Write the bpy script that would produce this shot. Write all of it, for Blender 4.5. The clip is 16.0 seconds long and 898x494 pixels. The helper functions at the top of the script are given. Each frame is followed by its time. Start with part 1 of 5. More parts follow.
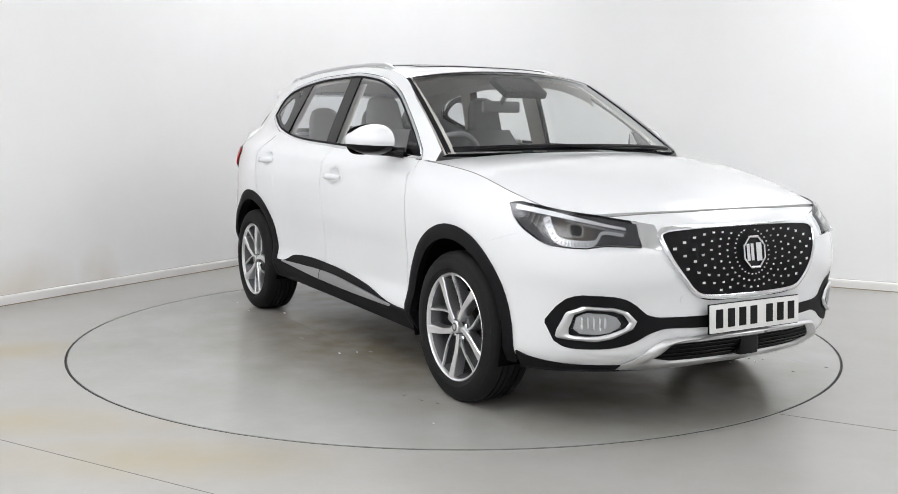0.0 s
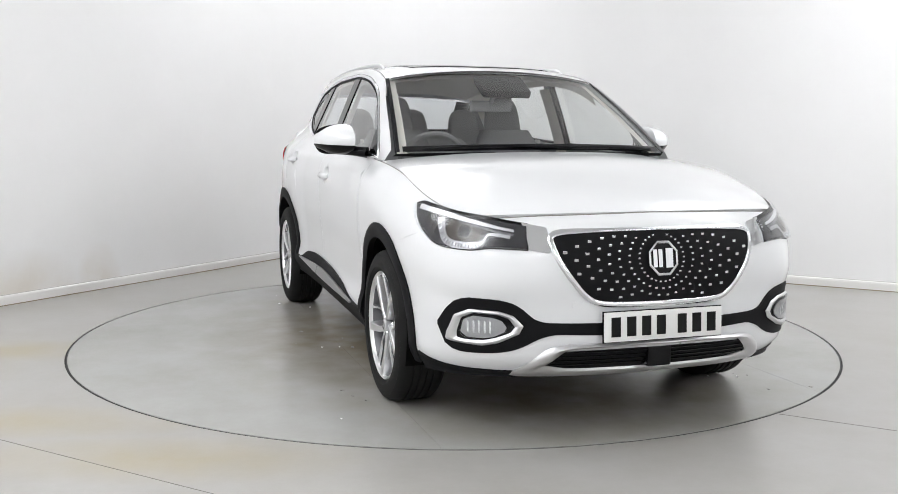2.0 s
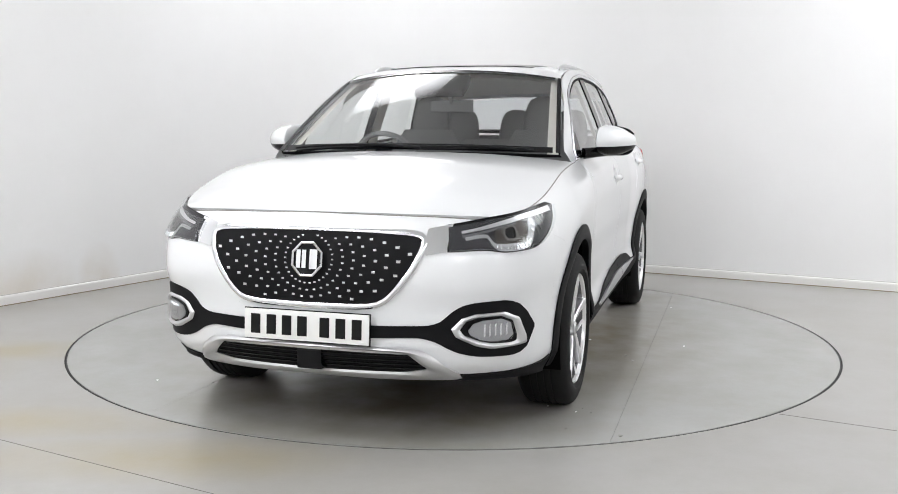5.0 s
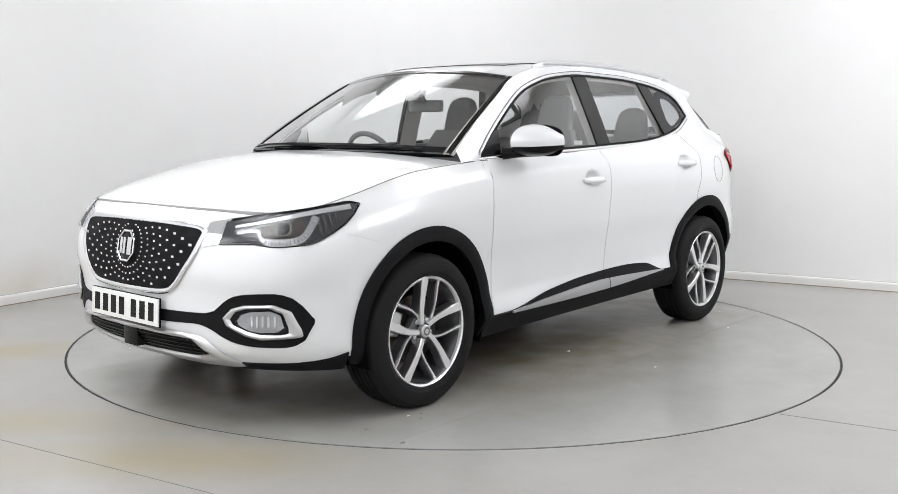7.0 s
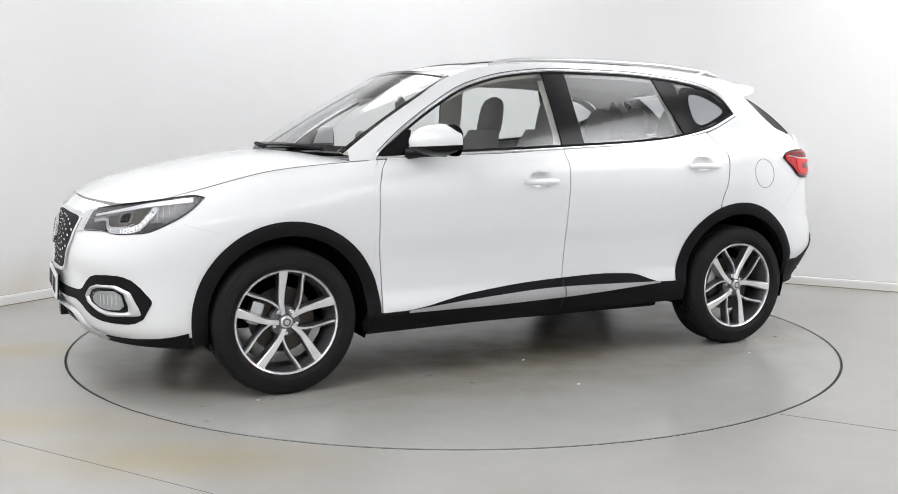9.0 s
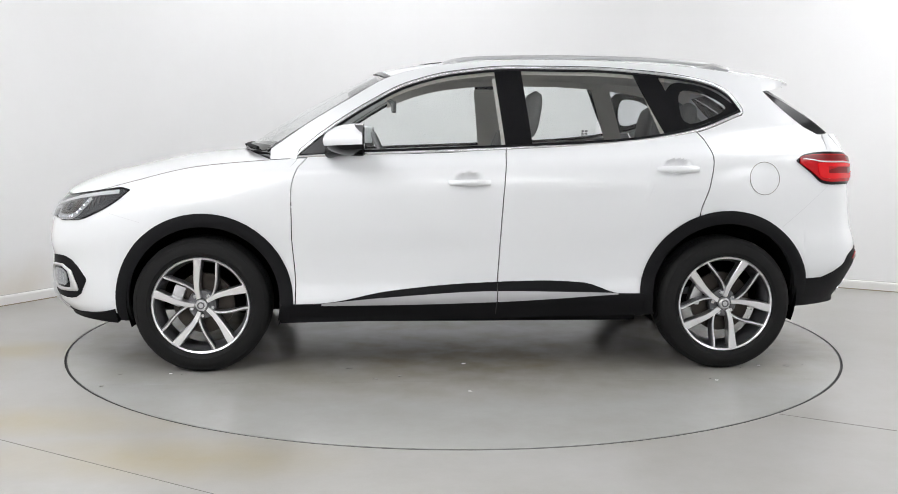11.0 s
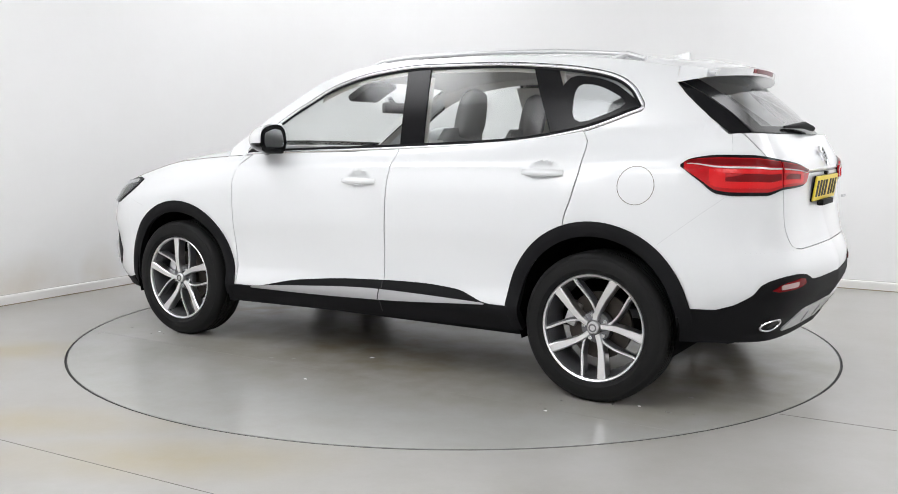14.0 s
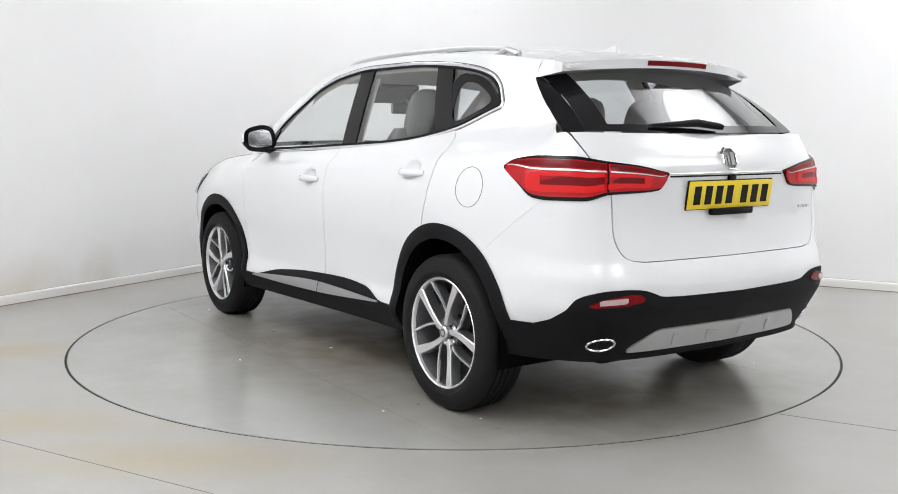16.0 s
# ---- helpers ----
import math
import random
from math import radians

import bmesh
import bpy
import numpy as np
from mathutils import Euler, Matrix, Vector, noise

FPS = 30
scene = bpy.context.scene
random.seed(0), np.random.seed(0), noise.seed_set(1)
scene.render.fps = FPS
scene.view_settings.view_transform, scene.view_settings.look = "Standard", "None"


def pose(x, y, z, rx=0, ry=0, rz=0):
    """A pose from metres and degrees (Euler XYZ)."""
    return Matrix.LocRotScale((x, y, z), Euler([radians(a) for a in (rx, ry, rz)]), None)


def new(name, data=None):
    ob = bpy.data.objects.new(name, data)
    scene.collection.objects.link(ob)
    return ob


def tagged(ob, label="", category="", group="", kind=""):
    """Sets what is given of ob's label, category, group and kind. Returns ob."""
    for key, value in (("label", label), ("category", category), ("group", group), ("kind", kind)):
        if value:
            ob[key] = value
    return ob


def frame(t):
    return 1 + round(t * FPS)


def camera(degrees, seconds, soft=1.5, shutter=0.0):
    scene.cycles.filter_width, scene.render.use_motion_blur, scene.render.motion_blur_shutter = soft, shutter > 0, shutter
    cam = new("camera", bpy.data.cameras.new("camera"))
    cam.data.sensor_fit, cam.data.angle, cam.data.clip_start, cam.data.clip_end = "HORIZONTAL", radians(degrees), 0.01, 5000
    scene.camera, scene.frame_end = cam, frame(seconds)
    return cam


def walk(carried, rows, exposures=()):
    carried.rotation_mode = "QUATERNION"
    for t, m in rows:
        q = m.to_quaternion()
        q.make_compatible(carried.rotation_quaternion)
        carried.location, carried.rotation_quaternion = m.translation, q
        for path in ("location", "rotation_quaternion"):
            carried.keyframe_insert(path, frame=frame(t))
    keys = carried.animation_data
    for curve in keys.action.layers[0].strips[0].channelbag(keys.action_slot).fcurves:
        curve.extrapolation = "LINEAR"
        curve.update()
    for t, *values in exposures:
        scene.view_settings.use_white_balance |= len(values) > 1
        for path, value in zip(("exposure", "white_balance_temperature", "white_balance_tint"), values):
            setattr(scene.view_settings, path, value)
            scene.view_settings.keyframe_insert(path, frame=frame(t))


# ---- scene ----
import functools

# ---------------------------------------------------------------- camera
cam = camera(50.93, 16.0, soft=0.9)
EYE = pose(0, -5.749, 1.207, 90 - 6.79, 0, 0.27) @ pose(0, 0, 0, 0, 0, 0.27)
walk(cam, [(0.0, EYE), (16.0, EYE)])

# ---------------------------------------------------------------- light
world = bpy.data.worlds.new("world")
scene.world = world
world.use_nodes = True
world.node_tree.nodes["Background"].inputs[0].default_value = (0.9, 0.95, 1.0, 1)
world.node_tree.nodes["Background"].inputs[1].default_value = 0.05
scene.view_settings.exposure = 0.0

CEILING = 3.9
TURN = 29.2                       # the room stands at this angle to the camera
ROOM = pose(-1.239, 4.193, 0, 0, 0, -TURN)   # corner; +x along one wall, -y along the other
PANELS = [(1.3, -1.5, 0.72), (6.3, -1.6, 1.1), (1.2, -5.4, 0.75), (3.3, -7.3, 1), (9.2, -2.6, 1.1), (4.2, -10.2, 1), (8.4, -9.6, 1), (10.9, -6.6, 1), (1.2, -9.6, 1)]   # place and size of each softbox
HALF = 1.15                       # half the side of a square softbox
GLOW_POWER = 10.5


# ---------------------------------------------------------------- materials
def material(name, color, rough=0.5, metal=0.0, coat=0.0, spec=0.5, coat_rough=0.04):
    m = bpy.data.materials.new(name)
    m.use_nodes = True
    b = m.node_tree.nodes["Principled BSDF"]
    b.inputs["Base Color"].default_value = (*color, 1)
    b.inputs["Roughness"].default_value = rough
    b.inputs["Metallic"].default_value = metal
    b.inputs["Coat Weight"].default_value = coat
    b.inputs["Coat Roughness"].default_value = coat_rough
    b.inputs["Specular IOR Level"].default_value = spec
    return m


def node(m, kind, **values):
    n = m.node_tree.nodes.new(kind)
    for key, value in values.items():
        n.inputs[key.replace("_", " ")].default_value = value
    return n


def link(m, a, out, b, into):
    m.node_tree.links.new(a.outputs[out], b.inputs[into])


def mottled(m, scale, dark, light, detail=6.0, bump=0.0, bump_scale=60.0, rough=None, stretch=(1, 1, 1)):
    """Two scales of colour variation and fine relief on a material."""
    b = m.node_tree.nodes["Principled BSDF"]
    at = m.node_tree.nodes.new("ShaderNodeTexCoord")
    mp = node(m, "ShaderNodeMapping")
    mp.inputs["Scale"].default_value = stretch
    link(m, at, "Object", mp, "Vector")
    big = node(m, "ShaderNodeTexNoise", Scale=scale, Detail=detail, Roughness=0.72)
    link(m, mp, "Vector", big, "Vector")
    ramp = m.node_tree.nodes.new("ShaderNodeValToRGB")
    ramp.color_ramp.elements[0].position, ramp.color_ramp.elements[1].position = 0.3, 0.7
    ramp.color_ramp.elements[0].color, ramp.color_ramp.elements[1].color = (*dark, 1), (*light, 1)
    link(m, big, "Fac", ramp, "Fac")
    link(m, ramp, "Color", b, "Base Color")
    if bump:
        fine = node(m, "ShaderNodeTexNoise", Scale=bump_scale, Detail=4.0)
        link(m, at, "Object", fine, "Vector")
        bm_ = node(m, "ShaderNodeBump", Strength=bump, Distance=0.01)
        link(m, fine, "Fac", bm_, "Height")
        link(m, bm_, "Normal", b, "Normal")
    if rough:
        span = node(m, "ShaderNodeMapRange")
        span.inputs["To Min"].default_value, span.inputs["To Max"].default_value = rough
        link(m, big, "Fac", span, "Value")
        link(m, span, "Result", b, "Roughness")
    return m, ramp


def glass_material(name, tint, gloss=1.0, least=0.075):
    """Thin pane: tinted, clear, with a mirror-like surface by Fresnel."""
    m = bpy.data.materials.new(name)
    m.use_nodes = True
    nodes = m.node_tree.nodes
    nodes.remove(nodes["Principled BSDF"])
    clear = node(m, "ShaderNodeBsdfTransparent", Color=(*tint, 1))
    shine = node(m, "ShaderNodeBsdfGlossy", Roughness=0.06)
    shine.inputs["Color"].default_value = (gloss, gloss, gloss, 1)
    edge = node(m, "ShaderNodeLayerWeight", Blend=0.5)
    power = nodes.new("ShaderNodeMath")
    power.operation = "POWER"
    power.inputs[1].default_value = 4.5
    link(m, edge, "Facing", power, 0)
    span = node(m, "ShaderNodeMapRange")
    span.inputs["To Min"].default_value = least      # both faces of the pane
    link(m, power, "Value", span, "Value")
    mix = nodes.new("ShaderNodeMixShader")
    link(m, span, "Result", mix, 0)
    m.node_tree.links.new(clear.outputs[0], mix.inputs[1])
    m.node_tree.links.new(shine.outputs[0], mix.inputs[2])
    m.node_tree.links.new(mix.outputs[0], nodes["Material Output"].inputs[0])
    return m


PAINT = material("white_car_paint", (0.765, 0.775, 0.785), 0.3, 0, 1.0, coat_rough=0.1)
WALL = material("white_wall_paint", (0.86, 0.86, 0.85), 0.6)
_, WALL_RAMP = mottled(WALL, 0.7, (0.855, 0.852, 0.848), (0.885, 0.884, 0.882), bump=0.03, bump_scale=90)
SKIRT = material("white_skirting_paint", (0.8, 0.79, 0.77), 0.45)
CEIL = material("white_ceiling_paint", (0.9, 0.9, 0.9), 0.8)
FLOOR = material("grey_resin_floor", (0.42, 0.41, 0.39), 0.3)
_, FLOOR_RAMP = mottled(FLOOR, 0.9, (0.32, 0.308, 0.28), (0.41, 0.405, 0.395), detail=11.0, bump=0.02, bump_scale=120, rough=(0.25, 0.33))
DISC = material("grey_turntable_resin", (0.42, 0.41, 0.39), 0.3)
_, DISC_RAMP = mottled(DISC, 1.1, (0.33, 0.323, 0.305), (0.40, 0.397, 0.39), detail=11.0, bump=0.02, bump_scale=120, rough=(0.22, 0.26))


def stained_or_shaded(m, ramp, spots, tint, amount, rz=1.0):
    """Broken patches of a tint, stain or painted shade, about some places (x, y, reach along x, reach along y)."""
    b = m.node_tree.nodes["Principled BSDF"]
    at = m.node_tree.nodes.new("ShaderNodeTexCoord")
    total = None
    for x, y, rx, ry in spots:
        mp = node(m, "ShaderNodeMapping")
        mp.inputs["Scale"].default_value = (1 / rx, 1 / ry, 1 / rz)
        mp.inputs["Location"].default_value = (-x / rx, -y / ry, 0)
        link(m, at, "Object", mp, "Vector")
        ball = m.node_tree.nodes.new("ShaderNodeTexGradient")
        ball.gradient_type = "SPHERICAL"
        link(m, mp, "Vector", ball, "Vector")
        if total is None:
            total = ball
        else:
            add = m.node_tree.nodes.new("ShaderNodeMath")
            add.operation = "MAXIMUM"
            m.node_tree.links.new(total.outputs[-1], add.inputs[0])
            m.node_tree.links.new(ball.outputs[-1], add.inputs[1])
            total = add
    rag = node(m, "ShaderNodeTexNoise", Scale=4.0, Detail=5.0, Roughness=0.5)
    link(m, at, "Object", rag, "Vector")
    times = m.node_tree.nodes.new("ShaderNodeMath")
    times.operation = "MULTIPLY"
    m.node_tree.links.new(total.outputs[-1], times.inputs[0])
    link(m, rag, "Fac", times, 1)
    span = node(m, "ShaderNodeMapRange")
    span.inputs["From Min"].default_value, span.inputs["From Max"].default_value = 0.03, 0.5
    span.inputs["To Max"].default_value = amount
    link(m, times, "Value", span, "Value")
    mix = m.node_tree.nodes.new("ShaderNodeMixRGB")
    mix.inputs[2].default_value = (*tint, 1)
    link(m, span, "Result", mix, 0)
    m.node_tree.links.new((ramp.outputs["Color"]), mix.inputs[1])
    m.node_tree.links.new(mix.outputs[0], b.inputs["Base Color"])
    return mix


stained_or_shaded(FLOOR, FLOOR_RAMP, [(-2.5, -0.6, 1.1, 0.3), (-1.8, -1.9, 0.95, 0.26), (-3.0, -1.2, 0.9, 0.9), (-1.1, -2.35, 0.9, 0.3)], (0.345, 0.285, 0.15), 0.65)
# disc: brown dirt, its tint darkened further to deepen the shade under the car
stained_or_shaded(DISC, DISC_RAMP, [(0, 0.6, 2.0, 1.15), (0, -0.55, 2.0, 1.1), (-1.55, 0.2, 0.95, 1.3), (1.55, 0.1, 0.85, 1.2)], (0.18, 0.145, 0.08), 0.8)
stained_or_shaded(WALL, WALL_RAMP, [(0, -3.75, 0.5, 0.55), (0, -3.1, 0.5, 0.25), (0, -4.6, 0.5, 0.5)], (0.62, 0.53, 0.40), 0.5, 0.42)
DIRT = material("dirty_skirting_joint", (0.3, 0.25, 0.18), 0.8)
# grey that stands in for the shadow line on top of the skirting
EDGE_SHADE = material("grey_edge_shade", (0.5, 0.485, 0.46), 0.6)
STEEL_GREY = material("grey_joint_filler", (0.2, 0.19, 0.175), 0.7)
GAP = material("black_joint", (0.02, 0.02, 0.02), 0.8)
PLASTIC = material("black_textured_plastic", (0.007, 0.007, 0.008), 0.6, spec=0.13)
GLOSS_BLACK = material("gloss_black_trim", (0.005, 0.005, 0.006), 0.14, 0, 0.0, spec=0.2)
LINER = material("black_felt_liner", (0.004, 0.004, 0.004), 0.95, spec=0.02)
RUBBER = material("tyre_rubber", (0.009, 0.009, 0.009), 0.7, spec=0.2)
ALLOY = material("machined_alloy", (0.82, 0.82, 0.83), 0.3, 1.0)
ALLOY_DARK = material("grey_painted_alloy", (0.15, 0.15, 0.158), 0.4, 0.7)
BRAKE = material("rusty_brake_steel", (0.06, 0.052, 0.046), 0.5, 0.8)
STEEL = material("brake_steel", (0.14, 0.135, 0.13), 0.45, 1.0)
CHROME = material("chrome", (0.76, 0.77, 0.79), 0.1, 1.0)
DULL_SILVER = material("dull_silver_trim", (0.4, 0.4, 0.41), 0.38, 0.85)
SATIN = material("satin_silver", (0.62, 0.62, 0.63), 0.35, 0.85)
RED = material("red_lens", (0.46, 0.004, 0.008), 0.18, 0, 0.1, spec=0.25)
RED_BRIGHT = material("bright_red_light_guide", (0.7, 0.006, 0.01), 0.2, 0, 0.15, spec=0.25)
PALE_LENS = material("pale_fog_lens", (0.5, 0.36, 0.35), 0.25, 0, 0.5)
RED_DARK = material("dark_red_lens", (0.17, 0.002, 0.004), 0.2, 0, 0.0, spec=0.2)
SMOKE = material("smoked_headlamp", (0.03, 0.03, 0.034), 0.3, 0, 0.0, spec=0.2)
LENS = glass_material("clear_lens", (0.96, 0.97, 0.98), least=0.035)
GLASS = glass_material("window_glass", (0.93, 0.95, 0.945))
SCREEN = glass_material("windscreen_glass", (0.95, 0.965, 0.96))
DARK_GLASS = glass_material("privacy_glass", (0.72, 0.74, 0.76))
CABIN = material("dark_cabin_fabric", (0.2, 0.2, 0.205), 0.8)
CABIN_GREY = material("grey_cabin_plastic", (0.19, 0.19, 0.195), 0.6)
HEADLINER = material("pale_headliner", (0.76, 0.73, 0.68), 0.9)
WHITE_PLATE = material("white_plate", (0.8, 0.8, 0.78), 0.35)
YELLOW_PLATE = material("yellow_plate", (0.86, 0.65, 0.03), 0.35)
INK = material("plate_ink", (0.01, 0.01, 0.01), 0.5, spec=0.15)
GLOW = bpy.data.materials.new("light_panel_diffuser")
GLOW.use_nodes = True
_g = GLOW.node_tree.nodes["Principled BSDF"]
_g.inputs["Emission Color"].default_value = (0.965, 0.973, 1.0, 1)
# a softbox is brightest in its middle and falls off to its edge
_at = GLOW.node_tree.nodes.new("ShaderNodeTexCoord")
_ball = GLOW.node_tree.nodes.new("ShaderNodeTexGradient")
_ball.gradient_type = "SPHERICAL"
_size = node(GLOW, "ShaderNodeMapping")
_size.inputs["Scale"].default_value = (0.68, 0.68, 0.68)
link(GLOW, _at, "Object", _size, "Vector")
link(GLOW, _size, "Vector", _ball, "Vector")
_much = node(GLOW, "ShaderNodeMapRange")
_much.inputs["To Min"].default_value, _much.inputs["To Max"].default_value = 0.4, GLOW_POWER
link(GLOW, _ball, "Fac", _much, "Value")
link(GLOW, _much, "Result", _g, "Emission Strength")


# ---------------------------------------------------------------- building helpers
def part(name, bm, mat, parent=None, label="", smooth=True):
    me = bpy.data.meshes.new(name)
    bm.to_mesh(me)
    bm.free()
    me.materials.append(mat)
    if smooth:
        me.polygons.foreach_set("use_smooth", [True] * len(me.polygons))
        me.set_sharp_from_angle(angle=radians(38))
    ob = new(name, me)
    ob.parent = parent
    return tagged(ob, label)


def box(bm, x0, y0, z0, x1, y1, z1, bevel=0.0, m=None):
    made = bmesh.ops.create_cube(bm, size=1)["verts"]
    for v in made:
        v.co = Vector(((x0 + x1) / 2 + v.co.x * (x1 - x0), (y0 + y1) / 2 + v.co.y * (y1 - y0), (z0 + z1) / 2 + v.co.z * (z1 - z0)))
    if bevel:
        edges = {e for v in made for e in v.link_edges}
        out = bmesh.ops.bevel(bm, geom=list(edges), offset=bevel, segments=2, affect="EDGES", profile=0.6)
        made = list({v for f in out["faces"] for v in f.verts} | {v for v in made if v.is_valid})
    if m:
        bmesh.ops.transform(bm, matrix=m, verts=[v for v in made if v.is_valid])
    return bm


def curve(keys):
    """A smooth curve that keeps monotone between its keys (t, value)."""
    keys = sorted(keys)
    t = np.array([k[0] for k in keys], float)
    v = np.array([k[1] for k in keys], float)
    d = np.diff(v) / np.diff(t)
    m = np.zeros(len(v))
    m[0], m[-1] = d[0], d[-1]
    for i in range(1, len(v) - 1):
        if d[i - 1] * d[i] > 0:
            w1, w2 = 2 * (t[i + 1] - t[i]) + t[i] - t[i - 1], t[i + 1] - t[i] + 2 * (t[i] - t[i - 1])
            m[i] = (w1 + w2) / (w1 / d[i - 1] + w2 / d[i])

    def at(x):
        x = min(max(x, t[0]), t[-1])
        i = min(max(int(np.searchsorted(t, x)) - 1, 0), len(t) - 2)
        h = t[i + 1] - t[i]
        q = (x - t[i]) / h
        return float((1 + 2 * q) * (1 - q) ** 2 * v[i] + q * (1 - q) ** 2 * h * m[i] + q * q * (3 - 2 * q) * v[i + 1] + q * q * (q - 1) * h * m[i + 1])
    return at


def line(keys):
    keys = sorted(keys)
    t, v = [k[0] for k in keys], [k[1] for k in keys]
    return lambda x: float(np.interp(x, t, v))


def sheet(fn, nu, nv, side=1, thick=0.0, out=None, us=None):
    """A smooth sheet of fn(a, b), mirrored for side -1, with walls of the given depth behind its edge."""
    us = us or [i / nu for i in range(nu + 1)]
    pts = [[Vector(fn(a, j / nv)) for j in range(nv + 1)] for a in us]
    if side < 0:
        pts = [[Vector((p.x, -p.y, p.z)) for p in row] for row in pts]
    bm = bmesh.new()
    vs = [[bm.verts.new(p) for p in row] for row in pts]
    fs = []
    for i in range(len(us) - 1):
        for j in range(nv):
            q = [vs[i][j], vs[i + 1][j], vs[i + 1][j + 1], vs[i][j + 1]]
            if (q[0].co - q[2].co).length * (q[1].co - q[3].co).length > 1e-9:
                fs.append(bm.faces.new(q))
    bm.normal_update()
    middle = out if out else Vector((0, 0, 0.7))
    if sum(f.normal.dot(f.calc_center_median() - middle) * f.calc_area() for f in fs) < 0:
        bmesh.ops.reverse_faces(bm, faces=fs)
    bm.normal_update()
    if thick:
        edge = [e for e in bm.edges if e.is_boundary]
        inner = {}
        for e in edge:
            for v in e.verts:
                if v not in inner:
                    inner[v] = bm.verts.new(v.co - v.normal * thick)
        for e in edge:
            a, b = e.verts
            f = e.link_faces[0]
            ring = [l.vert for l in f.loops]
            if ring[(ring.index(a) + 1) % len(ring)] is not b:
                a, b = b, a
            try:
                bm.faces.new((b, a, inner[a], inner[b]))
            except ValueError:
                pass
    return bm


def tube(bm, pts, r, n=10, closed=False):
    """A round bar along points; r a number or one for each point."""
    pts = [Vector(p) for p in pts]
    rings = []
    for i, p in enumerate(pts):
        a = pts[i - 1] if i or closed else p
        b = pts[(i + 1) % len(pts)] if i + 1 < len(pts) or closed else p
        d = (b - a).normalized()
        u = d.cross(Vector((0, 0, 1)) if abs(d.z) < 0.9 else Vector((1, 0, 0))).normalized()
        w = d.cross(u)
        q = r[i] if isinstance(r, (list, tuple)) else r
        rings.append([bm.verts.new(p + u * q * math.cos(k * math.tau / n) + w * q * math.sin(k * math.tau / n)) for k in range(n)])
    for i in range(len(rings) - (0 if closed else 1)):
        g, h = rings[i], rings[(i + 1) % len(rings)]
        for k in range(n):
            bm.faces.new((g[k], g[(k + 1) % n], h[(k + 1) % n], h[k]))
    if not closed:
        bm.faces.new(rings[0][::-1])
        bm.faces.new(rings[-1])
    return bm


def lathe(profile, n, m=None):
    """Turns (radius, y) about the y axis."""
    bm = bmesh.new()
    rings = [[bm.verts.new((r * math.cos(k * math.tau / n), y, r * math.sin(k * math.tau / n))) for k in range(n)] for r, y in profile]
    for g, h in zip(rings, rings[1:]):
        for k in range(n):
            bm.faces.new((g[k], g[(k + 1) % n], h[(k + 1) % n], h[k]))
    bmesh.ops.recalc_face_normals(bm, faces=bm.faces)
    if m:
        bmesh.ops.transform(bm, matrix=m, verts=bm.verts)
    return bm


# ---------------------------------------------------------------- the room
LENGTH, DEPTH = 12.5, 11.5


def wall(name, x0, y0, x1, y1, label):
    bm = box(bmesh.new(), x0, y0, -0.1, x1, y1, CEILING + 0.2)
    ob = part(name, bm, WALL, None, smooth=False)
    ob.matrix_world = ROOM
    return tagged(ob, label, "wall", kind="structure")


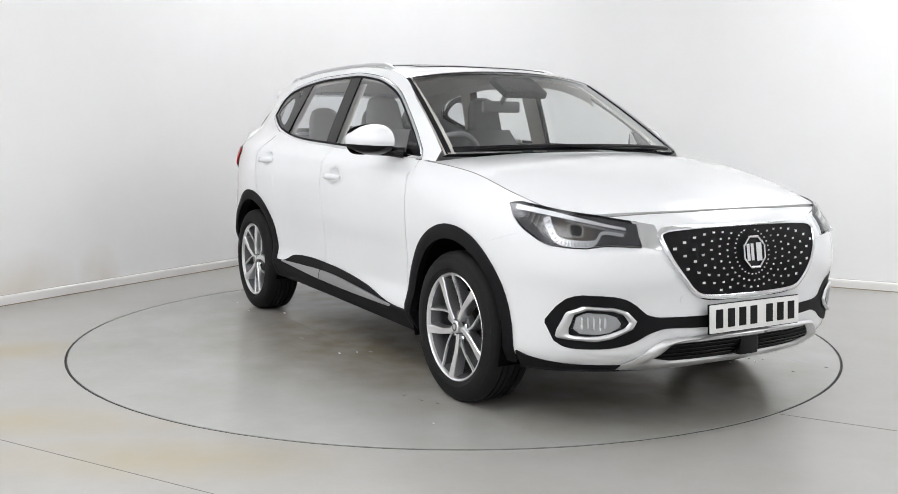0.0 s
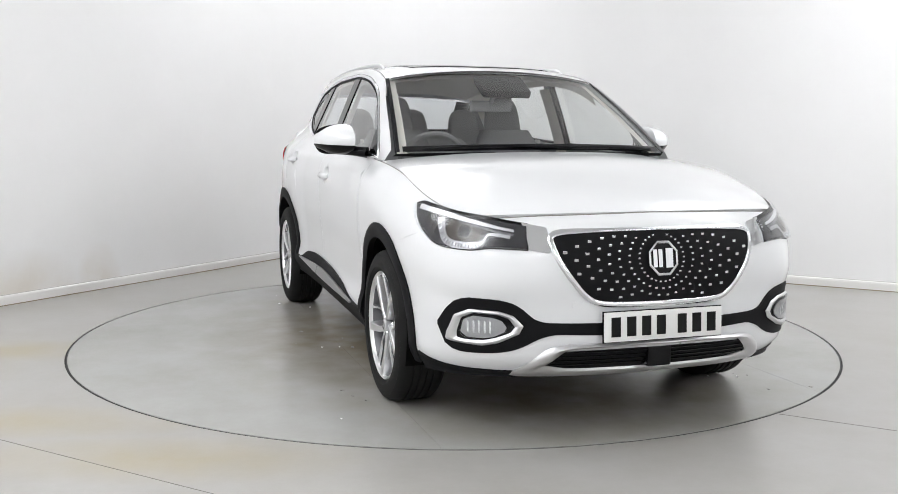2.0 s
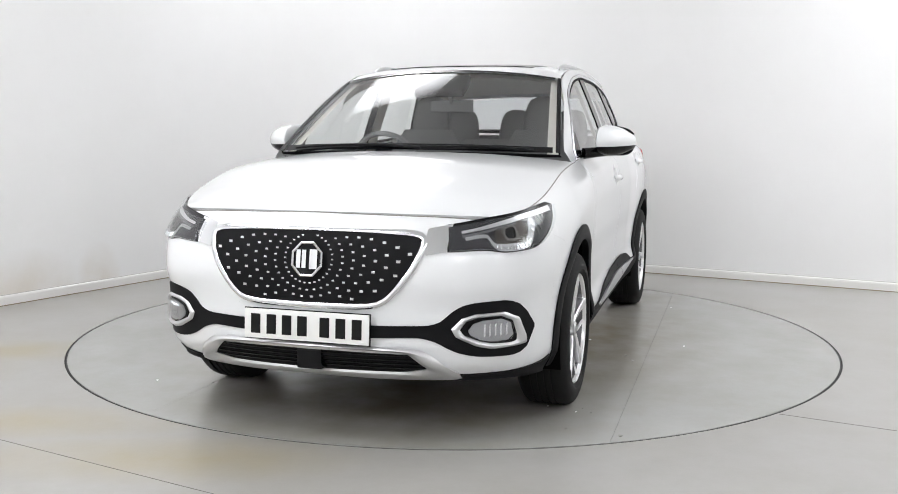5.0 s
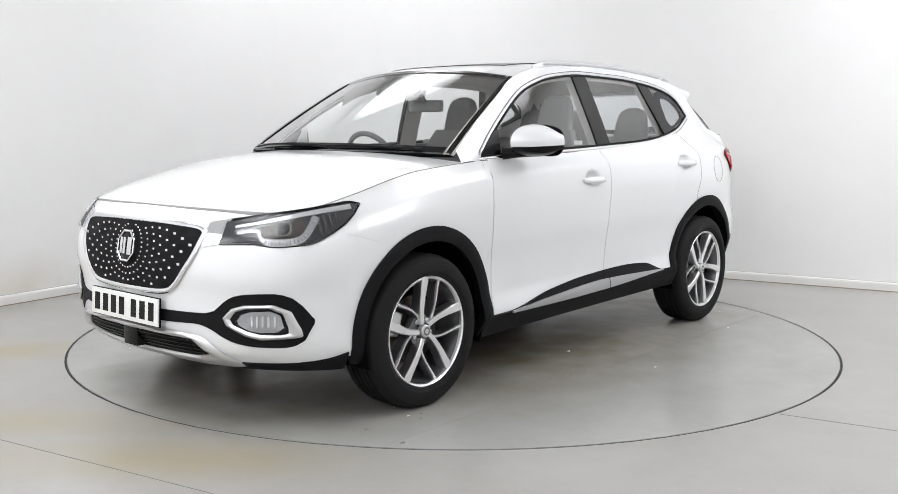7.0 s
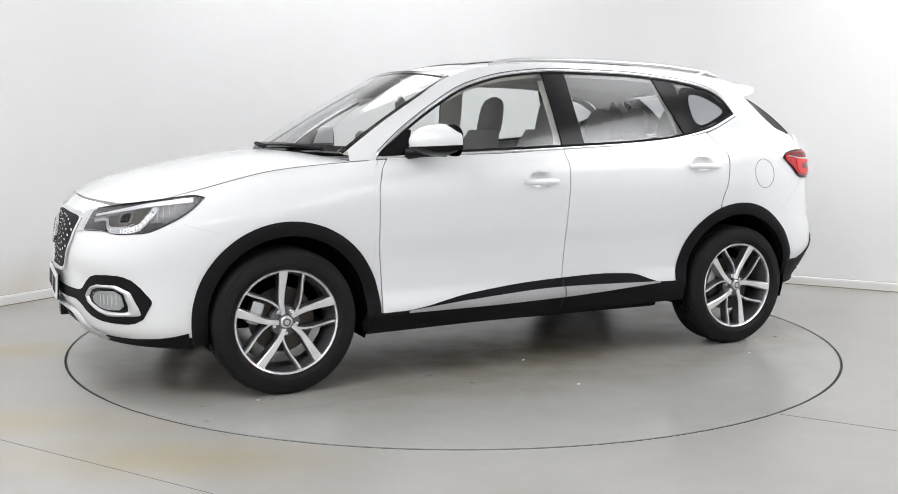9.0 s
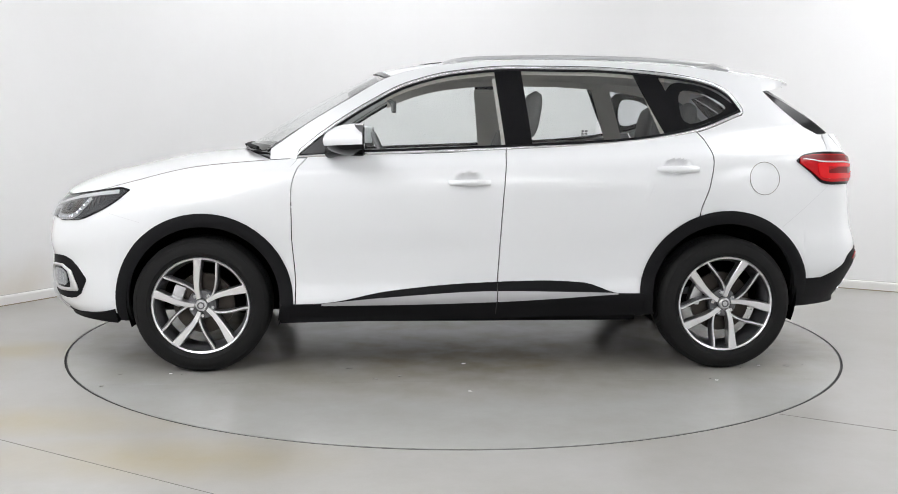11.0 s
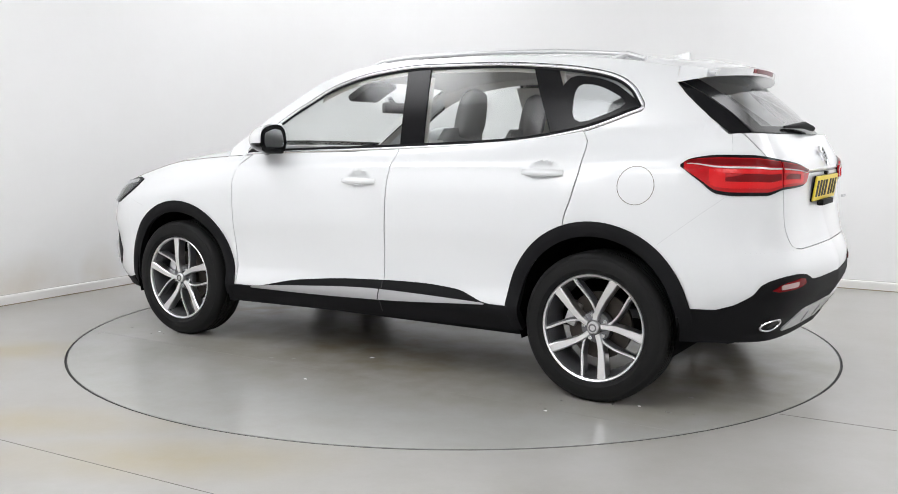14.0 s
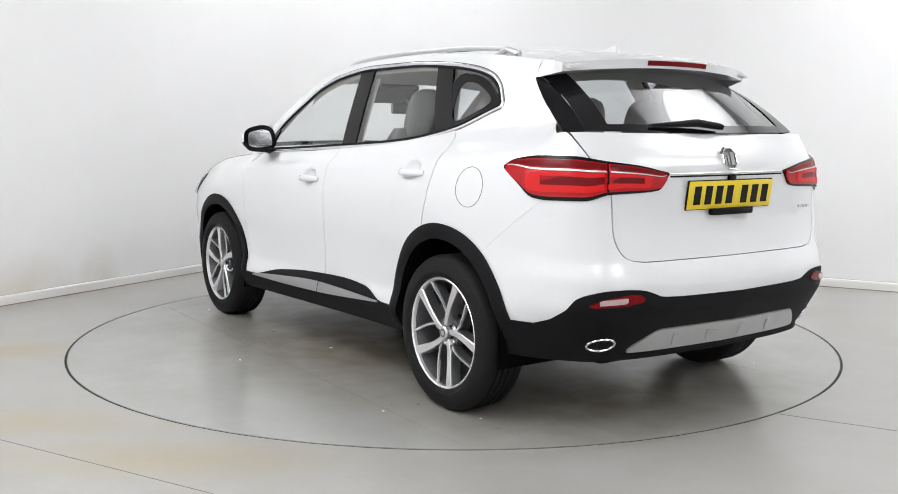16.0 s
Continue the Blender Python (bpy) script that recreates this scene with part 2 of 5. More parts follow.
def room():
    wall("wall_north", -0.2, 0, LENGTH + 0.2, 0.2, "white painted studio wall behind the car")
    wall("wall_west", -0.2, -DEPTH, 0, 0, "white painted studio wall with scuffs and stains")
    # the corner behind the car is coved
    bm = bmesh.new()
    arc = [(1.0 - math.cos(i * math.pi / 36), -1.0 + math.sin(i * math.pi / 36)) for i in range(19)]
    low, high = [bm.verts.new((x + 0.001, y - 0.001, 0)) for x, y in arc], [bm.verts.new((x + 0.001, y - 0.001, CEILING)) for x, y in arc]
    for i in range(18):
        bm.faces.new((low[i], low[i + 1], high[i + 1], high[i]))
    ob = part("wall_cove", bm, WALL)
    ob.matrix_world = ROOM
    tagged(ob, "curved white studio wall corner behind the car", "wall", kind="structure")
    wall("wall_south", -0.2, -DEPTH - 0.2, LENGTH + 0.2, -DEPTH, "plain white studio wall")
    wall("wall_east", LENGTH, -DEPTH, LENGTH + 0.2, 0, "plain white studio wall")
    bm = box(bmesh.new(), -0.2, -DEPTH - 0.2, CEILING, LENGTH + 0.2, 0.2, CEILING + 0.2)
    ob = part("ceiling", bm, CEIL, smooth=False)
    ob.matrix_world = ROOM
    tagged(ob, "plain white studio ceiling", "ceiling", kind="structure")
    # skirting: a rounded top edge, 14 mm proud of the wall
    for name, m, length in (("skirting_north", ROOM, LENGTH), ("skirting_west", ROOM @ pose(0, 0, 0, 0, 0, -90) @ pose(0, 0.0, 0), DEPTH)):
        bm = bmesh.new()
        flip = 1 if name == "skirting_north" else -1
        prof = [(0, 0), (0.016, 0), (0.016, 0.055), (0.013, 0.066), (0.006, 0.072), (0, 0.072)]
        ends = [[bm.verts.new((x, -flip * d, z)) for d, z in prof] for x in (0.016, length)]
        for i in range(len(prof)):
            j = (i + 1) % len(prof)
            bm.faces.new((ends[0][i], ends[0][j], ends[1][j], ends[1][i]))
        bmesh.ops.recalc_face_normals(bm, faces=bm.faces)
        ob = part(name, bm, SKIRT, smooth=False)
        ob.matrix_world = m
        tagged(ob, "white painted skirting board along the wall", "skirting", kind="structure")
        # dirt along the foot; along the top a strip coloured as its shadow line
        for low_, high_, deep, mat in ((0.0, 0.006, 0.021, DIRT), (0.0722, 0.0755, 0.004, EDGE_SHADE)):
            y0, y1 = sorted((0, -flip * deep))
            part("skirting_joint_or_shade", box(bmesh.new(), 0.02, y0, low_, length, y1, high_), mat, ob, smooth=False)


RADIUS = 2.229


def ring_sheet(r0, r1, z, n=160, reach=None):
    bm = bmesh.new()
    a = [bm.verts.new((r0 * math.cos(k * math.tau / n), r0 * math.sin(k * math.tau / n), z)) for k in range(n)]
    if reach:
        b = []
        for k in range(n):
            c, s = math.cos(k * math.tau / n), math.sin(k * math.tau / n)
            f = reach / max(abs(c), abs(s))
            b.append(bm.verts.new((f * c, f * s, z)))
    else:
        b = [bm.verts.new((r1 * math.cos(k * math.tau / n), r1 * math.sin(k * math.tau / n), z)) for k in range(n)]
    for k in range(n):
        bm.faces.new((a[k], b[k], b[(k + 1) % n], a[(k + 1) % n]))
    return bm


def floor_and_disc():
    bm = ring_sheet(RADIUS + 0.007, 0, 0, reach=17)
    # the wall of the pit round the turntable
    n = 160
    rim = sorted((v for v in bm.verts if v.co.length < RADIUS + 0.1), key=lambda v: math.atan2(v.co.y, v.co.x))
    low = [bm.verts.new((v.co.x, v.co.y, -0.12)) for v in rim]
    for k in range(n):
        bm.faces.new((rim[k], rim[(k + 1) % n], low[(k + 1) % n], low[k]))
    bm.faces.new(low)
    ob = part("floor", bm, FLOOR, smooth=False)
    tagged(ob, "pale grey resin studio floor with yellowish stains", "floor", kind="structure")
    disc = tagged(new("turntable"), "round grey turntable set flush in the floor", "turntable")
    # three boards side by side, with fine joints between them
    r = RADIUS - 0.0075
    for y0, y1 in ((-r, -0.7512), (-0.7498, 1.2088), (1.2102, r)):
        bm = bmesh.new()
        ys = [y0 + (y1 - y0) * (0.5 - 0.5 * math.cos(math.pi * i / 60)) for i in range(61)]
        loop = [(-math.sqrt(max(r * r - y * y, 0)), y) for y in ys] + [(math.sqrt(max(r * r - y * y, 0)), y) for y in reversed(ys)]
        clean = [q for i, q in enumerate(loop) if math.dist(q, loop[i - 1]) > 1e-5]
        top = [bm.verts.new((x, y, 0)) for x, y in clean]
        low = [bm.verts.new((x, y, -0.03)) for x, y in clean]
        bm.faces.new(top)
        for i in range(len(top)):
            j = (i + 1) % len(top)
            bm.faces.new((top[j], top[i], low[i], low[j]))
        bmesh.ops.recalc_face_normals(bm, faces=bm.faces)
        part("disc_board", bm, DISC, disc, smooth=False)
    part("edge_gap", ring_sheet(RADIUS - 0.0075, RADIUS + 0.006, -0.003), GAP, disc, smooth=False)
    # flakes of dirt shed by the tyres
    rnd = random.Random(4)
    for mat, count in ((SKIRT, 14), (STEEL_GREY, 26)):
        bm = bmesh.new()
        for _ in range(count):
            cx, cy = rnd.choice((1.4, -1.35, 0.2)) + rnd.gauss(0, 0.22), rnd.choice((1.0, -0.85)) + rnd.gauss(0, 0.12)
            size, n = rnd.uniform(0.004, 0.016), rnd.randint(5, 7)
            ring = [(cx + size * rnd.uniform(0.5, 1.6) * math.cos(i * math.tau / n), cy + size * rnd.uniform(0.3, 0.9) * math.sin(i * math.tau / n)) for i in range(n)]
            top = [bm.verts.new((x, y, 0.0022)) for x, y in ring]
            low = [bm.verts.new((x, y, 0.0)) for x, y in ring]
            bm.faces.new(top)
            for i in range(n):
                bm.faces.new((low[i], low[(i + 1) % n], top[(i + 1) % n], top[i]))
        tagged(part("dirt_flakes", bm, mat, disc, smooth=False), kind="stuff")
    return disc


def ceiling_panels():
    for x, y, size in PANELS:
        lamp = tagged(new("ceiling_light"), "square white softbox light under the ceiling", "ceiling light", group="ceiling lights")
        lamp.matrix_world = ROOM @ pose(x, y, CEILING) @ Matrix.Diagonal((size, size, 1, 1))
        bm = bmesh.new()
        h = HALF + 0.02
        for s in (-1, 1):
            box(bm, -h, s * h - 0.02, -0.1, h, s * h + 0.02, 0)
            box(bm, s * h - 0.02, -h + 0.02, -0.1, s * h + 0.02, h - 0.02, 0)
        part("frame", bm, SKIRT, lamp, smooth=False)
        bm = bmesh.new()
        box(bm, -HALF, -HALF, -0.01, HALF, HALF, 0.01)
        part("diffuser", bm, GLOW, lamp, smooth=False).matrix_local = pose(0, 0, -0.07)


def floor_joints():
    for x0, x1, y in ((0.02, LENGTH, -5.80), (5.22, LENGTH, -3.87)):
        bm = box(bmesh.new(), x0, y - 0.0014, 0, x1, y + 0.0014, 0.0012)
        ob = part("floor_joint", bm, STEEL_GREY, smooth=False)
        ob.matrix_world = ROOM
        tagged(ob, "fine dark joint in the floor", "joint", kind="structure")


room()
TURNTABLE = floor_and_disc()
ceiling_panels()
floor_joints()

# ---------------------------------------------------------------- the car: its form
# x ahead from the middle of the wheelbase, y to its left, z up. The flank is one band from the nose's middle (s = 0)
# round the left side to the tail's middle (s = 17); each row of the band has its height and its depth behind the plan outline.
PLAN_X = curve(enumerate((2.275, 2.262, 2.215, 2.125, 1.975, 1.74, 1.36, 0.9, 0.4, -0.17, -0.65, -1.08, -1.36, -1.72, -2.0, -2.135, -2.19, -2.218)))
PLAN_Y = curve(enumerate((0.0, 0.25, 0.49, 0.688, 0.812, 0.88, 0.906, 0.902, 0.898, 0.896, 0.900, 0.922, 0.93, 0.893, 0.80, 0.65, 0.4, 0.0)))
ROW_Z = [curve(k) for k in (
    [(0, .27), (3, .27), (5, .25), (7, .26), (11, .295), (13, .32), (14, .335), (17, .345)],
    [(0, .35), (3, .35), (5, .34), (7, .35), (11, .39), (13, .44), (14, .47), (17, .46)],
    [(0, .44), (3, .44), (5, .45), (7, .46), (11, .49), (13, .53), (14, .55), (17, .53)],
    [(0, .55), (3, .54), (5, .57), (7, .59), (11, .62), (13, .63), (14, .63), (17, .61)],
    [(0, .66), (3, .64), (5, .69), (7, .73), (11, .76), (13, .75), (14, .74), (17, .74)],
    [(0, .76), (3, .73), (5, .79), (7, .88), (11, .92), (13, .91), (14, .89), (17, .90)],
    [(0, .845), (3, .805), (5, .865), (6, .94), (7, 1.0), (11, 1.05), (13, 1.06), (14, 1.05), (17, 1.06)],
    [(0, .909), (2, .899), (3, .889), (4, .904), (5, .958), (6, 1.045), (7, 1.085), (9, 1.13), (11, 1.165), (12, 1.18), (13, 1.2), (14, 1.22), (17, 1.215)])]
ROW_IN = [curve(k) for k in (
    [(0, .11), (3, .10), (5, .06), (7, .05), (11, .05), (13, .06), (14, .10), (17, .11)],
    [(0, .03), (3, .03), (5, .02), (7, .01), (11, .01), (13, .02), (14, .03), (17, .03)],
    [(0, .0), (3, .02), (5, .015), (7, .03), (11, .03), (13, .0), (14, .0), (17, .0)],
    [(0, .0), (3, .02), (5, .01), (7, .025), (11, .025), (13, .0), (14, .0), (17, .0)],
    [(0, .01), (3, .0), (5, .0), (7, .01), (11, .01), (13, .01), (14, .02), (17, .05)],
    [(0, .025), (3, .01), (5, .005), (7, .005), (11, .005), (13, .015), (14, .03), (17, .09)],
    [(0, .05), (3, .04), (5, .03), (6, .035), (7, .025), (11, .03), (13, .035), (14, .045), (17, .08)],
    [(0, .11), (3, .10), (4, .09), (5, .085), (6, .10), (7, .105), (11, .10), (13, .10), (14, .11), (17, .175)])]
_rows = {}


def row(s):
    """Heights and depths of the rows at s, and the plan's point and outward normal."""
    s = round(min(max(s, 0), 17), 3)
    if s not in _rows:
        a, b = max(s - 0.03, 0), min(s + 0.03, 17)
        dx, dy = PLAN_X(b) - PLAN_X(a), PLAN_Y(b) - PLAN_Y(a)
        if s < 0.03 or s > 16.97:
            dx = 0.0
        n = math.hypot(dx, dy)
        z, d = [f(s) for f in ROW_Z], [f(s) for f in ROW_IN]
        _rows[s] = (curve(zip(z, d)), PLAN_X(s), PLAN_Y(s), -dy / n * -1, dx / n * -1, z[0], z[-1])
    return _rows[s]


def flank(s, z, off=0.0):
    deep, x, y, nx, ny, low, top = row(s)
    d = off - deep(min(max(z, low), top))
    return Vector((x + nx * d, max(y + ny * d, 0.0) if 0.001 < s < 16.999 else 0.0, z))


def solve(f, target, a, b, rounds=16):
    fa = f(a) - target
    for _ in range(rounds):
        m = (a + b) / 2
        fm = f(m) - target
        if (fm > 0) == (fa > 0):
            a, fa = m, fm
        else:
            b = m
    return (a + b) / 2


def s_of_x(x):
    return solve(PLAN_X, x, 3.0, 15.0)


def s_near(x, y):
    return min((i * 0.02 for i in range(851)), key=lambda s: (PLAN_X(s) - x) ** 2 + (PLAN_Y(s) - y) ** 2)


def on_side(x, z, off=0.0):
    """The flank's point at that x and z."""
    return flank(solve(lambda s: flank(s, z).x, x, 3.0, 14.9), z, off)


def on_nose(y, z, off=0.0):
    return flank(solve(lambda s: flank(s, z).y, y, 0.0, 5.5) if y > 1e-4 else 0.0, z, off)


def on_tail(y, z, off=0.0):
    return flank(solve(lambda s: flank(s, z).y, y, 17.0, 12.5) if y > 1e-4 else 17.0, z, off)


def both(name, fn, nu, nv, mat, parent, label="", thick=0.012, us=None):
    return [part(name, sheet(fn, nu, nv, k, thick, us=us), mat, parent, label) for k in (1, -1)]


def whole(name, fn, nu, nv, mat, parent, label="", thick=0.012):
    """A sheet across both sides: fn(a, b) with b the share of the way from middle to edge, mirrored."""
    def wide(a, b):
        p = Vector(fn(a, abs(2 * b - 1)))
        if b < 0.5:
            p.y = -p.y
        return p
    return part(name, sheet(wide, nu, 2 * nv, 1, thick), mat, parent, label)


# glasshouse
SILL = curve([(1.0, 1.09), (0.86, 1.10), (-0.21, 1.146), (-0.8, 1.178), (-1.2, 1.24), (-1.462, 1.335)])
HEAD = curve([(0.86, 1.101), (0.72, 1.215), (0.5, 1.36), (0.306, 1.46), (0.05, 1.525), (-0.267, 1.553), (-0.65, 1.551), (-0.99, 1.53), (-1.2, 1.502), (-1.33, 1.467), (-1.415, 1.41), (-1.462, 1.337)])
CANT_Z = curve([(1.02, 1.118), (0.8, 1.27), (0.6, 1.392), (0.4, 1.505), (0.2, 1.56), (-0.1, 1.592), (-0.5, 1.602), (-0.99, 1.585), (-1.3, 1.562), (-1.6, 1.52), (-1.75, 1.49)])
CANT_Y = curve([(1.02, .742), (0.6, .665), (0.4, .617), (0.0, .605), (-0.6, .60), (-1.2, .595), (-1.75, .56)])
BELT_Y = curve([(1.02, .78), (0.6, .80), (0.0, .805), (-0.8, .80), (-1.3, .79), (-1.6, .77), (-1.8, .735), (-1.99, .68)])


def belt(x):
    return row(s_of_x(x))[6]


def house(x, z, off=0.0):
    """The side of the glasshouse at x and z."""
    z0, z1 = 1.09, CANT_Z(x) + 0.02
    q = max((z - z0) / max(z1 - z0, 0.05), -0.3)
    y = BELT_Y(x) + (CANT_Y(x) - BELT_Y(x)) * (q if q < 0 else q ** 1.12)
    return Vector((x, y + off, z + off * 0.4))


WHEELS_X, HUB_Z = (1.348, -1.342), 0.343
ARCHES = ((1.33, 0.366), (-1.338, 0.382))     # middle of each wheel arch
ARCH = 0.415


def arch_z(x, r, low):
    for c, zc in ARCHES:
        if abs(x - c) < r:
            return max(zc + math.sqrt(r * r - (x - c) ** 2), low)
    return low


def spread(x0, x1, step, extra=()):
    n = max(2, int(abs(x1 - x0) / step))
    xs = [x0 + (x1 - x0) * i / n for i in range(n + 1)] + [e for e in extra if min(x0, x1) < e < max(x0, x1)]
    return sorted(set(xs), reverse=x0 > x1)




@functools.lru_cache(maxsize=None)
def belt_at(x):
    return belt(x)


HANDLES = ((-0.01, .972), (-1.075, 1.043))


def skin(x, z, off=0.0):
    """The body side: the flank, rolling over the belt into the glasshouse, with a cup behind each handle."""
    for cx, cz in HANDLES:
        e = ((x - cx - 0.004) / 0.066) ** 2 + ((z - cz - 0.008) / 0.038) ** 2
        if e < 1:
            off -= 0.028 * (1 - e) ** 0.6
    p = on_side(x, z, off)
    q = min(max((z - belt_at(round(x, 3)) + 0.08) / 0.14, 0), 1)
    q = q * q * (3 - 2 * q) * min(max((x + 1.93) / 0.12, 0), 1)
    return p.lerp(house(x, z, off), q) if q > 0 else p


ARCH_X = [c + k * (ARCH + d) for c, _ in ARCHES for k in (-1, 1) for d in (-0.001, -0.004, -0.012, -0.03, 0.001)]
DOOR_A = curve([(0.3, .875), (0.45, .872), (0.7, .888), (0.92, .888), (1.03, .862), (1.09, .81)])     # front edge of the front door
DOOR_B = curve([(0.27, -.148), (0.5, -.160), (0.8, -.177), (1.146, -.205)])
DOOR_C = curve([(0.3, -1.188), (0.80, -1.19), (0.95, -1.235), (1.1, -1.262), (1.18, -1.245), (1.24, -1.2)])


def panel_strip(x0, x1, lo, hi, off=0.0):
    """A piece of the flank between two x and two heights that depend on x."""
    def fn(a, b):
        x = x0 + (x1 - x0) * a
        z = lo(x) + (hi(x) - lo(x)) * b
        return on_side(x, z, off)
    return fn


def door_fn(front, back, gap=0.0025):
    def fn(a, b):
        z = 0.33
        for _ in range(3):
            x = front(z) - gap + (back(z) - front(z) + 2 * gap) * a
            lo, hi = max(0.33, arch_z(x, ARCH, 0.0)), SILL(x) - 0.006
            z = lo + (hi - lo) * b
        return skin(x, z)
    return fn


def hood_edge(a):
    s = 3.45 + (s_of_x(1.0) - 3.45) * a
    return flank(s, row(s)[6])


def hood_fn(a, b):
    e = hood_edge(a)
    lead = flank(3.45 * b, row(3.45 * b)[6])
    rear_x = 1.215 - 0.215 * b ** 2
    q = (hood_edge(0).x - e.x) / (hood_edge(0).x - hood_edge(1).x)
    x = lead.x + (rear_x - lead.x) * q
    crown = curve([(0, .909), (.08, .950), (.2, .993), (.45, 1.052), (.75, 1.105), (1, 1.128)])(q)
    y = b * e.y + (lead.y - b * hood_edge(0).y) * max(0.0, 1 - 4 * q)
    z = e.z + (crown - e.z) * (1 - b ** 2.4)
    return Vector((x, y, z))


def screen_fn(a, b):
    low = Vector((1.225 - 0.205 * b ** 2, 0.735 * b, 1.132 - 0.014 * b ** 2))
    high = Vector((0.47 - 0.08 * b ** 2, 0.617 * b, 1.556 - 0.048 * b ** 2.2))
    p = low.lerp(high, a)
    return p + Vector((0.5, 0, 0.86)) * 0.018 * 4 * a * (1 - a) * (1 - 0.4 * b * b)


def roof_fn(a, b):
    x = 0.465 - 0.08 * b ** 2 + (-1.76 - 0.465 + 0.08 * b ** 2) * a
    crown = curve([(0.47, 1.556), (0.2, 1.6), (-0.2, 1.628), (-0.7, 1.632), (-1.2, 1.612), (-1.5, 1.583), (-1.76, 1.548)])(x)
    e = Vector((x, CANT_Y(x), CANT_Z(x)))
    return Vector((x, b * e.y, e.z + (crown - e.z) * (1 - b ** 3)))


def rear_glass_fn(a, b):
    low = Vector((-2.05 + 0.10 * b ** 2.2, 0.645 * b, 1.215 + 0.008 * b ** 2))
    high = Vector((-1.74 + 0.13 * b ** 2.2, 0.585 * b, 1.50 - 0.05 * b ** 2))
    return low.lerp(high, a) + Vector((-0.012, 0, 0.012)) * 4 * a * (1 - a)


CAR = tagged(new("car"), "glossy white family SUV with black cladding on the turntable", "car")


REAR_LINE = curve([(-1.60, 1.448), (-1.66, 1.385), (-1.82, 1.25), (-1.87, 1.215)])   # front edge of the black rear fairing


def car_shell(car):
    # front wings
    lo = lambda x: arch_z(x, ARCH, 0.30)
    hi = lambda x: belt(x) - 0.004
    def wing(a, b):
        x = 1.80 - 0.92 * a
        z = lo(x) + (hi(x) - lo(x)) * b
        q = min(max((1.12 - x) / 0.24, 0), 1)
        x += (DOOR_A(z) + 0.0025 - 0.88) * q * q * (3 - 2 * q)
        z = lo(x) + (hi(max(x, 0.8)) - lo(x)) * b
        return on_side(x, z)
    both("front_wing", wing, 1, 18, PAINT, car, us=[(1.80 - x) / 0.92 for x in spread(1.80, 0.88, 0.03, ARCH_X)])
    # doors below the windows
    both("front_door", door_fn(DOOR_A, DOOR_B), 70, 56, PAINT, car, thick=0.02)
    both("rear_door", door_fn(DOOR_B, DOOR_C), 70, 56, PAINT, car, thick=0.02)
    # rear quarter: one skin from the door to the tail, up to the sill ahead of the window's tip and up to the roof behind it
    tip = SILL(-1.462) - 0.003
    def split(x):
        return SILL(x) - 0.003 if x > -1.462 else min(tip, REAR_LINE(x)) if x < -1.6 else tip
    def lower_skin(a, b):
        x0 = x = -1.185 - 0.745 * a
        q = min(max((x0 + 1.45) / 0.265, 0), 1)
        z = 1.0
        for _ in range(5):
            lo, hi = arch_z(x, ARCH, 0.34), max(split(x), belt_at(round(x, 3))) if x < -1.6 else split(x)
            z = lo + (hi - lo) * b
            x = x0 + (DOOR_C(z) - 0.0025 + 1.185) * q * q * (3 - 2 * q)
        return skin(x, z)
    def upper_skin(a, b):
        x = -1.185 - 0.745 * a
        top = CANT_Z(x) if x > -1.60 else max(REAR_LINE(x), split(x))
        return skin(x, split(x) + (top - split(x)) * b)
    xs = spread(-1.185, -1.93, 0.02, ARCH_X + [-1.47, -1.599, -1.601])
    for k in (1, -1):
        bm = sheet(lower_skin, 1, 32, k, 0, us=[(-1.185 - x) / 0.745 for x in xs])
        top = sheet(upper_skin, 1, 14, k, 0, us=[(-1.185 - x) / 0.745 for x in xs if -1.735 < x <= -1.47])
        extra = bpy.data.meshes.new("upper_skin")
        top.to_mesh(extra)
        top.free()
        bm.from_mesh(extra)
        bpy.data.meshes.remove(extra)
        bmesh.ops.remove_doubles(bm, verts=bm.verts, dist=0.0008)
        part("rear_quarter", bm, PAINT, car)
    # bumpers
    s_end = s_of_x(1.80)
    whole("front_bumper", lambda a, b: flank(s_end * b, row(s_end * b)[5] + (row(s_end * b)[6] - 0.003 - row(s_end * b)[5]) * a), 26, 40, PAINT, car)
    s_tail = s_of_x(-1.93)
    def rear_band(z0, z1):
        def fn(a, b):
            s = 17 - (17 - s_tail) * b
            r = row(s)
            lo, hi = (r[5] if z0 is None else z0(s)), (r[6] if z1 is None else z1(s))
            return flank(s, lo + (hi - lo) * a)
        return fn
    whole("rear_bumper", rear_band(None, lambda s: 0.716), 18, 30, PAINT, car)
    gate = curve([(0.719, .50), (0.724, .55), (0.735, .578), (0.76, .602), (0.83, .625), (0.96, .628), (1.13, .69), (1.25, .72)])
    def gate_s(z, y):
        return solve(lambda s: flank(s, z).y, y, 17.0, 12.5) if y > 1e-4 else 17.0
    def gate_fn(a, b):
        z = 0.719 + (row(17 - 2.2 * b)[6] - 0.719) * a ** 1.3
        return flank(17 + (gate_s(z, gate(z)) - 17) * b, z)
    whole("tailgate", gate_fn, 24, 24, PAINT, car, thick=0.02)
    def corner(a, b):
        z = 0.716 + (1.23 - 0.716) * a ** 1.3
        s0 = gate_s(z, gate(z) + 0.005)
        s = s0 + (s_tail - s0) * b
        z = min(z, row(s)[6])
        return flank(s, z)
    both("rear_corner", corner, 24, 14, PAINT, car)
